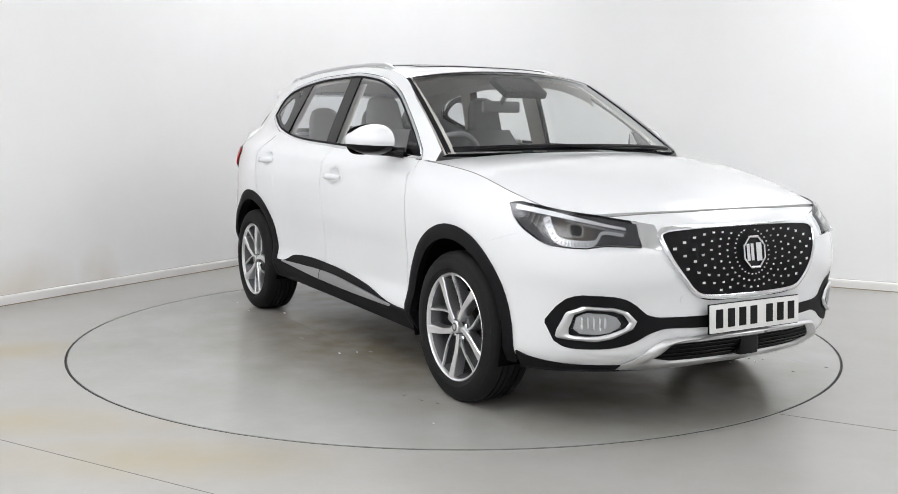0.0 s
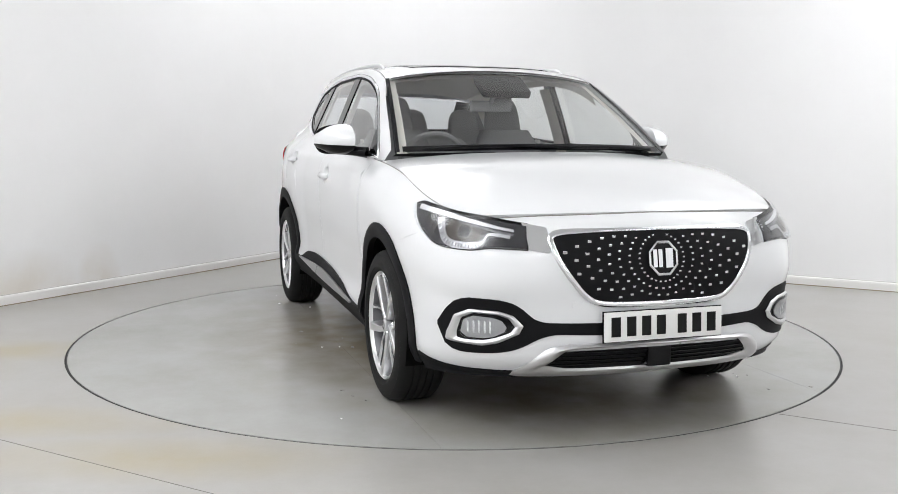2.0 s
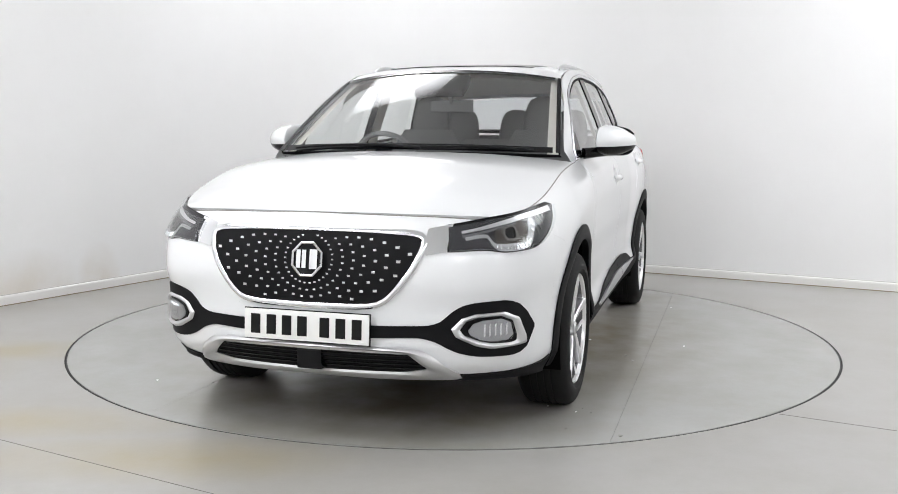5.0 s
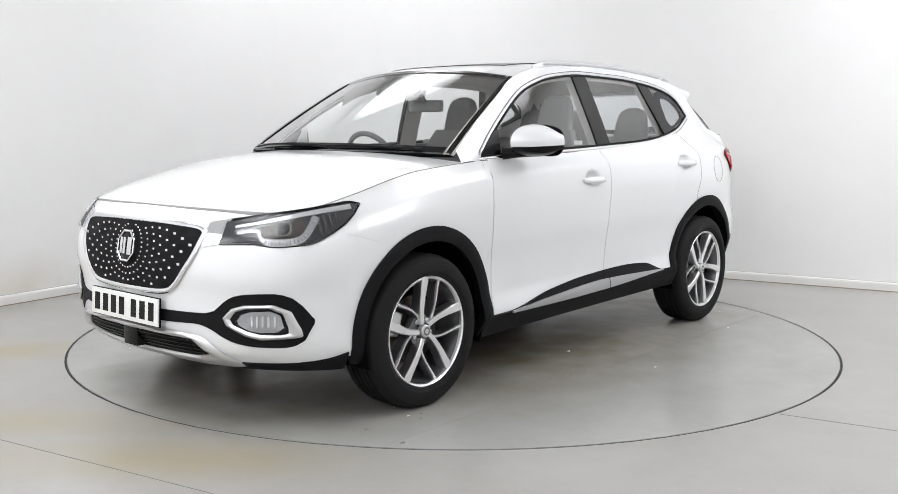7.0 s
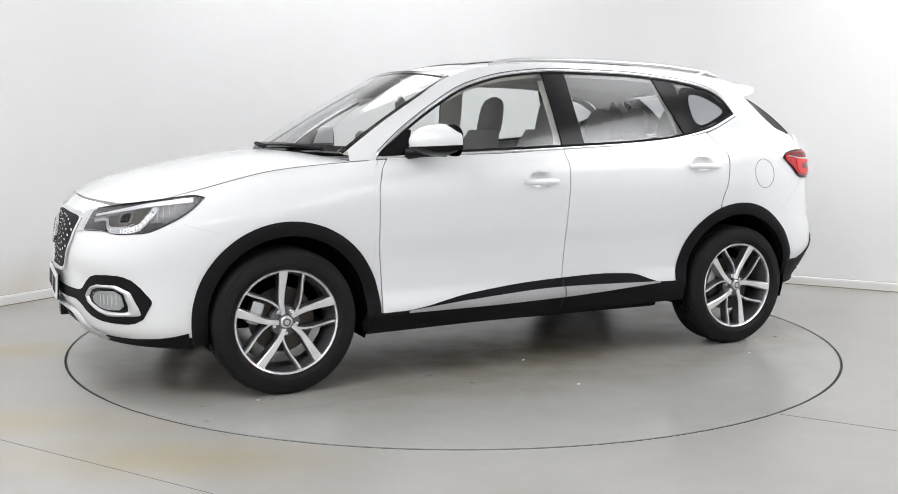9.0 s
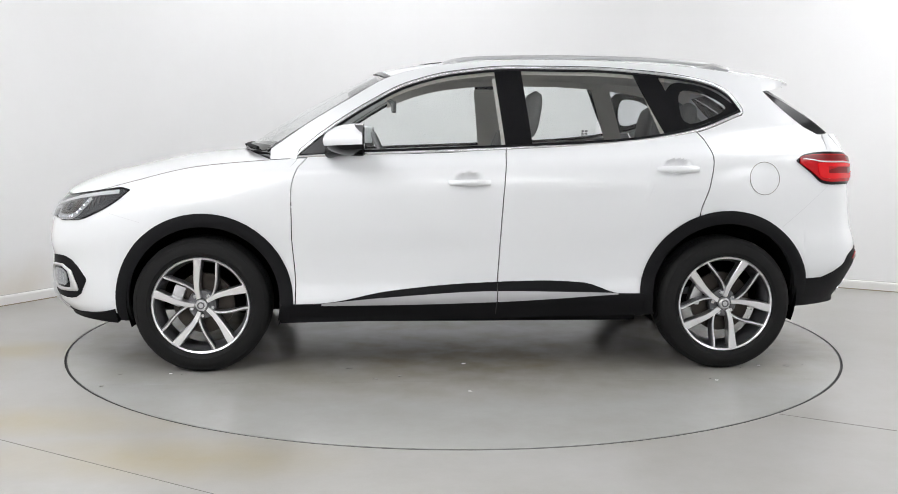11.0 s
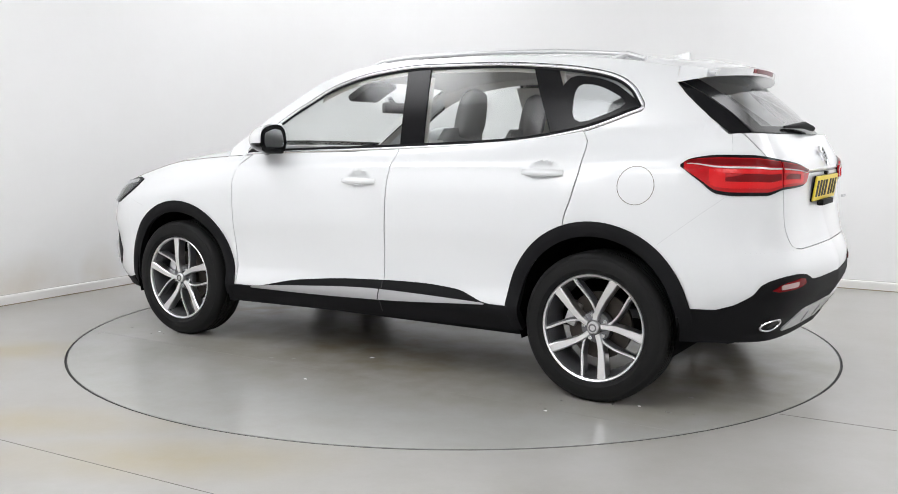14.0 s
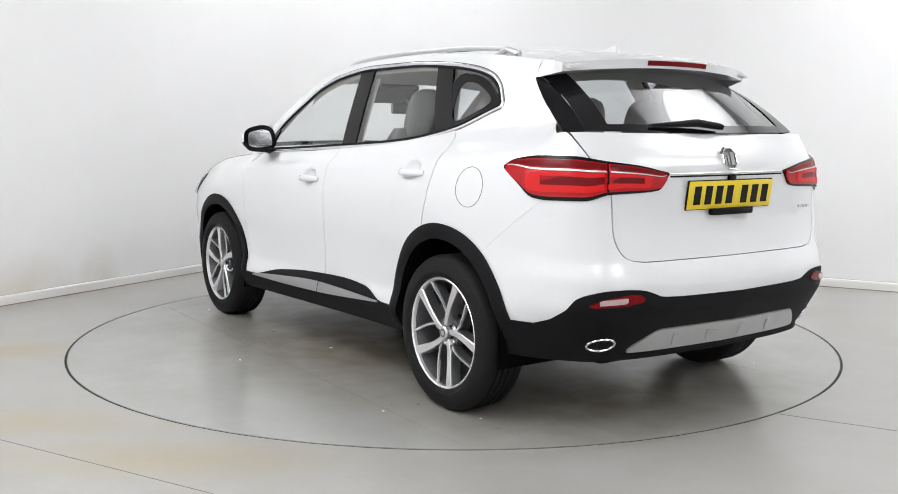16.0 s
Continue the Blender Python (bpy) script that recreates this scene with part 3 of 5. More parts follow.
    # hood, roof, screens
    whole("hood", hood_fn, 34, 18, PAINT, car, thick=0.02)
    s_cowl = s_of_x(1.0)
    def hood_gap(a, b):
        s = s_cowl * a
        return flank(s, row(s)[6] - 0.0035 + 0.0028 * b, 0.0015)
    both("hood_gap", hood_gap, 60, 1, STEEL_GREY, car, thick=0.001)
    whole("windscreen", screen_fn, 16, 14, SCREEN, car, thick=0)
    whole("roof", roof_fn, 40, 16, PAINT, car)
    whole("rear_window", rear_glass_fn, 10, 12, DARK_GLASS, car, thick=0)
    # side frames over the windows
    def frame_top(a, b):
        x = 1.0 + (-1.47 - 1.0) * a
        z0 = HEAD(x) if x < 0.86 else belt(x)
        return house(x, z0 + (max(CANT_Z(x), z0 + 0.002) - z0) * b)
    both("window_frame", frame_top, 1, 6, PAINT, car, thick=0, us=[(1.0 - x) / 2.47 for x in spread(1.0, -1.47, 0.025, (0.86, 0.855, -1.465))])
    def frame_low(a, b):
        x = 0.9 - 0.1 * a
        return house(x, belt(x) - 0.006 + (max(SILL(x), belt(x)) - belt(x) + 0.006) * b, -0.003)
    both("belt_panel", frame_low, 6, 3, PAINT, car)
    # side glass in three panes with black pillars between
    for x0, x1, name, mat in ((0.855, -0.19, "front_window", GLASS), (-0.305, -0.99, "rear_side_window", GLASS), (-1.06, -1.468, "quarter_window", DARK_GLASS)):
        both(name, lambda a, b, x0=x0, x1=x1: house(x0 + (x1 - x0) * a, SILL(x0 + (x1 - x0) * a) + (HEAD(x0 + (x1 - x0) * a) - SILL(x0 + (x1 - x0) * a)) * b, -0.006), 24, 8, mat, car, thick=0)
    def pillar(x0, x1, lean):
        def fn(a, b):
            x = x0 + (x1 - x0) * a + lean * (b - 0.5)
            return house(x, SILL(x) + (HEAD(x) - SILL(x)) * b, -0.002)
        return fn
    both("door_pillar", pillar(-0.178, -0.318, 0.05), 6, 8, GLOSS_BLACK, car)
    both("rear_door_pillar", pillar(-0.97, -1.10, 0.16), 6, 8, GLOSS_BLACK, car)


def cladding(car):
    # wheel arch lips
    for (c, zc), name in zip(ARCHES, ("front_arch", "rear_arch")):
        def lip(a, b, c=c, zc=zc):
            ang = radians(-16 + (212 if c > 0 else 196) * a)
            r = 0.378 + 0.068 * b
            x, z = c + r * math.cos(ang), zc + r * math.sin(ang)
            return on_side(x, max(z, 0.26 if c > 0 else 0.285 if a < 0.5 else 0.345), 0.014 - 0.006 * (2 * b - 1) ** 2)
        both(name, lip, 48, 5, PLASTIC, car, thick=0.06)
        def liner(a, b, c=c, zc=zc):
            ang = radians(-20 + 220 * a)
            return Vector((c + 0.39 * math.cos(ang), 0.45 + 0.43 * b, zc + 0.39 * math.sin(ang)))
        both("arch_liner", liner, 30, 2, LINER, car, thick=0)
        def inner(a, b, c=c, zc=zc):
            ang = radians(-20 + 220 * a)
            return Vector((c + 0.395 * b * math.cos(ang), 0.455, zc + 0.395 * b * math.sin(ang)))
        both("arch_inner_wall", inner, 30, 2, LINER, car, thick=0)
    sill_lo = curve([(0.95, .247), (-0.95, .282)])
    top = curve([(0.95, .345), (0.78, .348), (0.4, .415), (0.0, .452), (-0.4, .465), (-0.6, .455), (-0.8, .40), (-0.95, .40)])
    both("sill_cladding", panel_strip(0.95, -0.95, sill_lo, top, 0.012), 50, 6, PLASTIC, car, thick=0.04)
    strip_hi = curve([(0.75, .352), (0.4, .384), (-0.15, .413), (-0.78, .404)])
    strip_lo = curve([(0.75, .343), (0.4, .345), (-0.15, .358), (-0.78, .396)])
    both("sill_strip", panel_strip(0.74, -0.78, strip_lo, strip_hi, 0.022), 40, 3, DULL_SILVER, car, thick=0.01)
    def sill_gap(a, b):
        z = 0.275 + 0.18 * a
        return on_side(DOOR_B(z) - 0.0025 + 0.005 * b, z, 0.0345 if 0.352 < z < 0.415 else 0.0135)
    both("sill_gap", sill_gap, 40, 1, GAP, car, thick=0.001)
    # underbody
    bm = box(bmesh.new(), -0.93, -0.70, 0.215, 0.93, 0.70, 0.345, 0.03)
    box(bm, -1.85, -0.44, 0.235, 1.85, 0.44, 0.34, 0.03)
    part("underbody", bm, PLASTIC, car)


def bar_mesh(name, stations, mat):
    """A bar from stations (point, across, width, depth): flat face outwards (+y), tapering backwards."""
    bm = bmesh.new()
    rings = []
    for p, t, w, d in stations:
        p, t = Vector(p), Vector(t).normalized()
        rings.append([bm.verts.new(q) for q in (p - t * w, p - t * w * 0.8 + Vector((0, 0.004, 0)), p + t * w * 0.8 + Vector((0, 0.004, 0)), p + t * w, p + t * w * 1.25 - Vector((0, d, 0)), p - t * w * 1.25 - Vector((0, d, 0)))])
    for g, h in zip(rings, rings[1:]):
        for q in range(6):
            bm.faces.new((g[q], g[(q + 1) % 6], h[(q + 1) % 6], h[q]))
    bm.faces.new(rings[0][::-1])
    bm.faces.new(rings[-1])
    bmesh.ops.recalc_face_normals(bm, faces=bm.faces)
    me = bpy.data.meshes.new(name)
    bm.to_mesh(me)
    bm.free()
    me.materials.append(mat)
    return me


R_RIM = 0.245


def spoke_mesh(name, r0, r1, w0, w1, bend, y0, y1, depth, mat):
    st = []
    for i in range(9):
        q = i / 8
        r, ang = r0 + (r1 - r0) * q, bend * (1 - q) ** 1.6
        p = Vector((r * math.cos(ang), y0 + (y1 - y0) * q, r * math.sin(ang)))
        st.append((p, (-math.sin(ang), 0, math.cos(ang)), w0 + (w1 - w0) * q ** 1.5, depth))
    return bar_mesh(name, st, mat)


MAIN_SPOKE = spoke_mesh("spoke", 0.035, R_RIM - 0.006, 0.012, 0.022, -0.3, 0.082, 0.098, 0.045, ALLOY)
SIDE_SPOKE = spoke_mesh("thin_spoke", 0.06, R_RIM - 0.008, 0.009, 0.008, 0.5, 0.066, 0.086, 0.04, ALLOY_DARK)
EDGE_SPOKE = spoke_mesh("spoke_edge", 0.065, R_RIM - 0.008, 0.0045, 0.0055, 0.5, 0.071, 0.092, 0.006, ALLOY)


def wheel(car, x, k, turn):
    """A wheel in its own space: y outwards, centre at the hub."""
    w = tagged(new("wheel"), "black tyre on a silver five-spoke alloy")
    w.parent = car
    w.matrix_local = pose(x, k * (0.788 if x > 0 else 0.806), HUB_Z) @ pose(0, 0, 0, 0, 0, 0 if k > 0 else 180)
    R0, R1 = 0.345, R_RIM
    tyre = [(R1, -0.10), (R1 + 0.02, -0.112), (0.305, -0.115), (0.328, -0.1), (0.341, -0.085), (R0, -0.07)]
    for y in (-0.045, -0.015, 0.015, 0.045):
        tyre += [(R0, y - 0.005), (R0 - 0.007, y - 0.004), (R0 - 0.007, y + 0.004), (R0, y + 0.005)]
    tyre += [(R0, 0.07), (0.341, 0.085), (0.331, 0.1), (0.32, 0.107), (0.318, 0.1065), (0.305, 0.113), (0.285, 0.116), (0.269, 0.115), (0.267, 0.113), (R1 + 0.012, 0.11), (R1 + 0.004, 0.104), (R1, 0.095)]
    part("tyre", lathe(tyre, 80), RUBBER, w)
    part("rim", lathe([(R1 + 0.001, -0.1), (R1 - 0.012, -0.09), (R1 - 0.03, -0.04), (R1 - 0.025, 0.05), (R1 - 0.012, 0.088)], 80), ALLOY_DARK, w)
    part("rim_lip", lathe([(R1 - 0.012, 0.088), (R1 - 0.009, 0.1), (R1 - 0.001, 0.105), (R1 + 0.004, 0.1), (R1 + 0.003, 0.093)], 80), ALLOY, w)
    part("brake_disc", lathe([(0.03, -0.01), (0.155, -0.01), (0.155, 0.012), (0.075, 0.012), (0.07, 0.045), (0.03, 0.045)], 48), BRAKE, w)
    part("hub", lathe([(0.001, 0.06), (0.07, 0.06), (0.075, 0.05), (0.075, 0.03)], 40), ALLOY_DARK, w)
    bm = lathe([(0.001, 0.098), (0.024, 0.097), (0.029, 0.092), (0.031, 0.07)], 32)
    cap = part("centre_cap", bm, SATIN, w)
    part("cap_ring", lathe([(0.012, 0.0985), (0.019, 0.0983)], 24), ALLOY_DARK, cap)
    bm = box(bmesh.new(), -0.05, -0.03, 0.105, 0.06, 0.035, 0.165, 0.012)
    part("brake_caliper", bm, SATIN, w).matrix_local = pose(0, 0, 0, 0, 70, 0)
    nut = lathe([(0.001, 0.074), (0.008, 0.074), (0.0115, 0.07), (0.0115, 0.055)], 6)
    me = bpy.data.meshes.new("wheel_nut")
    nut.to_mesh(me)
    nut.free()
    me.materials.append(CHROME)
    for i in range(5):
        for name, mesh, off in (("spoke", MAIN_SPOKE, 0), ("thin_spoke", SIDE_SPOKE, -25), ("spoke_edge", EDGE_SPOKE, -23.5)):
            ob = new(name, mesh)
            ob.parent = w
            ob.matrix_local = pose(0, 0, 0, 0, turn + i * 72 + off, 0)
        ob = new("wheel_nut", me)
        ob.parent = w
        ang = radians(turn + 36 + i * 72)
        ob.matrix_local = Matrix.Translation((0.056 * math.cos(ang), 0, -0.056 * math.sin(ang)))
    return w


car_shell(CAR)
cladding(CAR)
for _x, _k, _turn in ((WHEELS_X[0], 1, 273), (WHEELS_X[0], -1, 12), (WHEELS_X[1], 1, 246), (WHEELS_X[1], -1, 40)):
    wheel(CAR, _x, _k, _turn)


# ---------------------------------------------------------------- the car: fittings
def rounded(pts, times=2, closed=True):
    """Cuts the corners of an outline."""
    for _ in range(times):
        out = []
        n = len(pts)
        for i in range(n if closed else n - 1):
            (ax, ay), (bx, by) = pts[i], pts[(i + 1) % n]
            out += [(ax * 0.78 + bx * 0.22, ay * 0.78 + by * 0.22), (ax * 0.22 + bx * 0.78, ay * 0.22 + by * 0.78)]
        pts = out
    return pts


def along(pts, closed=True):
    """A function of 0..1 that runs along an outline."""
    loop = list(pts) + ([pts[0]] if closed else [])
    d = np.cumsum([0] + [math.dist(a, b) for a, b in zip(loop, loop[1:])])
    d /= d[-1]
    xs, ys = [p[0] for p in loop], [p[1] for p in loop]
    return lambda a: (float(np.interp(a, d, xs)), float(np.interp(a, d, ys)))


def grown(pts, by):
    """An outline moved outwards by so many metres."""
    area = sum(a[0] * b[1] - b[0] * a[1] for a, b in zip(pts, pts[1:] + pts[:1]))
    sign = 1 if area > 0 else -1
    out = []
    n = len(pts)
    for i in range(n):
        (ax, ay), (bx, by_) = pts[i - 1], pts[(i + 1) % n]
        dx, dy = bx - ax, by_ - ay
        q = math.hypot(dx, dy) or 1
        out.append((pts[i][0] + sign * dy / q * by, pts[i][1] - sign * dx / q * by))
    return out


def signed(surface):
    """Lets a surface that is known for y >= 0 serve both sides."""
    def at(y, z, off=0.0):
        p = surface(abs(y), z, off)
        return Vector((p.x, -p.y if y < 0 else p.y, p.z))
    return at


NOSE, TAIL = signed(on_nose), signed(on_tail)


def fill(name, pts, surface, off, mat, parent, label="", side=1, n=64, rings=6, thick=0.012, hollow=0.0, centre=None):
    """A plate with that outline on a surface, or a band of it if hollow."""
    at = along(pts)
    cx, cy = centre or (sum(p[0] for p in pts) / len(pts), sum(p[1] for p in pts) / len(pts))
    def fn(a, b):
        x, y = at(a)
        q = b * (1 - hollow)
        return surface(x + (cx - x) * q, y + (cy - y) * q, off)
    return part(name, sheet(fn, n, rings, side, thick), mat, parent, label)


def band(name, inner, outer, surface, off, mat, parent, side=1, n=72, thick=0.015, crown=0.004, label=""):
    """A raised frame between two outlines."""
    f, g = along(inner), along(outer)
    def fn(a, b):
        (x0, y0), (x1, y1) = f(a), g(a)
        return surface(x0 + (x1 - x0) * b, y0 + (y1 - y0) * b, off + crown * (1 - (2 * b - 1) ** 2))
    return part(name, sheet(fn, n, 4, side, thick), mat, parent, label)


def mirrored(half):
    """A whole outline from its half with y >= 0, top middle to bottom middle."""
    return half + [(-y, z) for y, z in reversed(half) if y > 1e-6]


def ribbon(name, keys_lo, keys_hi, off, mat, parent, side, n=40, m=6, thick=0.015, label="", shrink=0.0, cut=(0, 1)):
    """A strip of the flank between two lines given by places (x, y, z)."""
    lo = curve([(s_near(x, y), z) for x, y, z in keys_lo])
    hi = curve([(s_near(x, y), z) for x, y, z in keys_hi])
    ends = [s_near(k[0], k[1]) for k in keys_lo]
    a0, a1 = min(ends), max(ends)
    a0, a1 = a0 + (a1 - a0) * cut[0], a0 + (a1 - a0) * cut[1]
    edge = shrink / 0.35
    a0, a1 = a0 + edge, a1 - edge
    def fn(a, b):
        s = a0 + (a1 - a0) * a
        z0, z1 = lo(s) + shrink, hi(s) - shrink
        z1 = max(z1, z0 + 0.001)
        return flank(s, z0 + (z1 - z0) * b, off)
    return part(name, sheet(fn, n, m, side, thick), mat, parent, label)


def octagon(r):
    return [(r * math.cos(radians(22.5 + 45 * i)) * 0.96, r * math.sin(radians(22.5 + 45 * i))) for i in range(8)]


def badge(car, place, r, face):
    """An eight-sided badge with plain raised shapes; place maps its plane (u, v, out) into the car."""
    def rim(r0, r1, d0, d1):
        bm = bmesh.new()
        rings = []
        for r_, d in ((r1, 0), (r1, d1), ((r0 + r1) / 2, d1 + 0.003), (r0, d1), (r0, 0)):
            rings.append([bm.verts.new(place(u, v, d)) for u, v in octagon(r_)])
        for g, h in zip(rings, rings[1:]):
            for i in range(8):
                bm.faces.new((g[i], g[(i + 1) % 8], h[(i + 1) % 8], h[i]))
        bmesh.ops.recalc_face_normals(bm, faces=bm.faces)
        return bm
    emblem = part("badge", rim(r * 0.86, r, 0, 0.012), CHROME, car, "chrome octagonal badge", smooth=False)
    bm = bmesh.new()
    bm.faces.new([bm.verts.new(place(u, v, 0.006)) for u, v in octagon(r * 0.9)])
    part("badge_face", bm, face, emblem, smooth=False)
    for u0, v0, u1, v1, w in ((-.5, -.38, -.5, .38, .12), (-.18, -.38, -.18, .38, .12), (.36, -.34, .36, .34, .22)):
        bm = bmesh.new()
        a, b = Vector((u0, v0)) * r, Vector((u1, v1)) * r
        t = (b - a).normalized()
        n = Vector((-t.y, t.x)) * w * r
        a, b = a - t * w * r * 0.8, b + t * w * r * 0.8
        top = [bm.verts.new(place(q.x, q.y, 0.011)) for q in (a - n, b - n, b + n, a + n)]
        low = [bm.verts.new(place(q.x, q.y, 0.005)) for q in (a - n, b - n, b + n, a + n)]
        bm.faces.new(top)
        for i in range(4):
            bm.faces.new((top[i], low[i], low[(i + 1) % 4], top[(i + 1) % 4]))
        bmesh.ops.recalc_face_normals(bm, faces=bm.faces)
        part("badge_bar", bm, CHROME, emblem, smooth=False)


def plate(car, m, mat, label):
    """A number plate with plain dark bars for its characters; m: middle of the plate, x outwards."""
    bm = box(bmesh.new(), -0.004, -0.26, -0.0575, 0.004, 0.26, 0.0575, 0.003)
    ob = part("number_plate", bm, mat, car, label)
    ob.matrix_local = m
    for y in (-0.20, -0.133, -0.068, -0.003, 0.09, 0.156, 0.222):
        bar = box(bmesh.new(), 0.004, y - 0.02 - 0.011, -0.038, 0.0055, y + 0.02 - 0.011, 0.038)
        part("character_bar", bar, INK, ob, smooth=False)
    bm = bmesh.new()
    box(bm, -0.010, -0.263, -0.061, -0.004, 0.263, 0.061)
    part("plate_backing", bm, GLOSS_BLACK, ob, smooth=False)
    return ob


def headlights(car):
    lo = [(2.172, .53, .771), (2.117, .657, .776), (2.065, .732, .766), (1.961, .814, .773), (1.843, .852, .82), (1.745, .845, .88), (1.70, .84, .924)]
    hi = [(2.172, .53, .869), (2.061, .625, .889), (1.908, .757, .915), (1.80, .80, .931), (1.745, .83, .938), (1.70, .84, .928)]
    # the running light hangs in a hook round the projector: places (s, z) along it
    hook = along(rounded([(2.3, .811), (3.0, .834), (3.07, .80), (3.22, .784), (3.72, .785), (3.98, .80), (4.16, .845), (4.36, .902)], 2, False), False)
    bowl = rounded([(3.14, .80), (3.24, .792), (3.72, .793), (3.96, .812), (4.1, .868), (3.9, .884), (3.2, .862)], 1)
    square = rounded([(3.36, .806), (3.74, .808), (3.78, .868), (3.38, .86)], 1)
    inner = rounded([(3.42, .815), (3.69, .817), (3.72, .859), (3.44, .852)], 1)
    for k in (1, -1):
        lamp = ribbon("headlight", lo, hi, 0.004, GLOSS_BLACK, car, k, label="smoked clear headlight with a projector lamp")
        ribbon("housing", lo, hi, 0.007, SMOKE, lamp, k, shrink=0.010, thick=0.004)
        # pale light guide along the upper edge, a darker one under it
        ribbon("light_guide", [(2.15, .58, .838), (1.95, .77, .882), (1.75, .84, .908)], [(2.15, .58, .847), (1.95, .77, .898), (1.75, .84, .926)], 0.012, SATIN, lamp, k, thick=0.006, m=3)
        ribbon("inner_blade", [(2.15, .58, .822), (1.98, .76, .868)], [(2.15, .58, .832), (1.98, .76, .876)], 0.010, ALLOY_DARK, lamp, k, thick=0.005, m=2)
        fill("reflector_bowl", bowl, flank, 0.009, BRAKE, lamp, side=k, n=40, rings=3, thick=0.004)
        band("projector_frame", inner, square, flank, 0.012, STEEL, lamp, k, n=40, thick=0.006, crown=0.002)
        fill("projector_lens", inner, flank, 0.012, GLOSS_BLACK, lamp, side=k, n=32, rings=3, thick=0.004)
        def strip(a, b):
            (s0, z0), (s1, z1) = hook(max(a - 0.01, 0)), hook(min(a + 0.01, 1))
            s, z = hook(a)
            ds, dz = (s1 - s0) * 0.2, z1 - z0
            q = math.hypot(ds, dz)
            wide = 0.006 + 0.007 * min(max((a - 0.3) / 0.1, 0), 1)
            return flank(s - dz / q * wide * (2 * b - 1) / 0.2, z + ds / q * wide * (2 * b - 1), 0.011)
        part("running_light", sheet(strip, 60, 3, k, 0.005), DULL_SILVER, lamp)
        # clear facets along the hook
        for i in range(15):
            at = 0.36 + 0.60 * i / 14
            def cell(a, b, at=at):
                p = strip(at - 0.009 + 0.018 * a, 0.24 + 0.52 * b)
                n = (p - Vector((1.6, 0.3, p.z))).normalized()
                return p + n * (0.004 + 0.004 * (1 - (2 * a - 1) ** 2))
            part("light_cell", sheet(cell, 3, 2, k, 0.004), CHROME, lamp)
        # dark ribs at the outer end
        for i in range(4):
            s_ = 4.3 + 0.11 * i
            part("lamp_rib", sheet(lambda a, b, s_=s_: flank(s_ + 0.03 * a, 0.82 + 0.018 * (s_ - 4.3) / 0.11 + 0.05 * b, 0.011), 1, 3, k, 0.004), STEEL, lamp)
        ribbon("lens_cover", lo, hi, 0.022, LENS, lamp, k, shrink=0.008, thick=0.012)


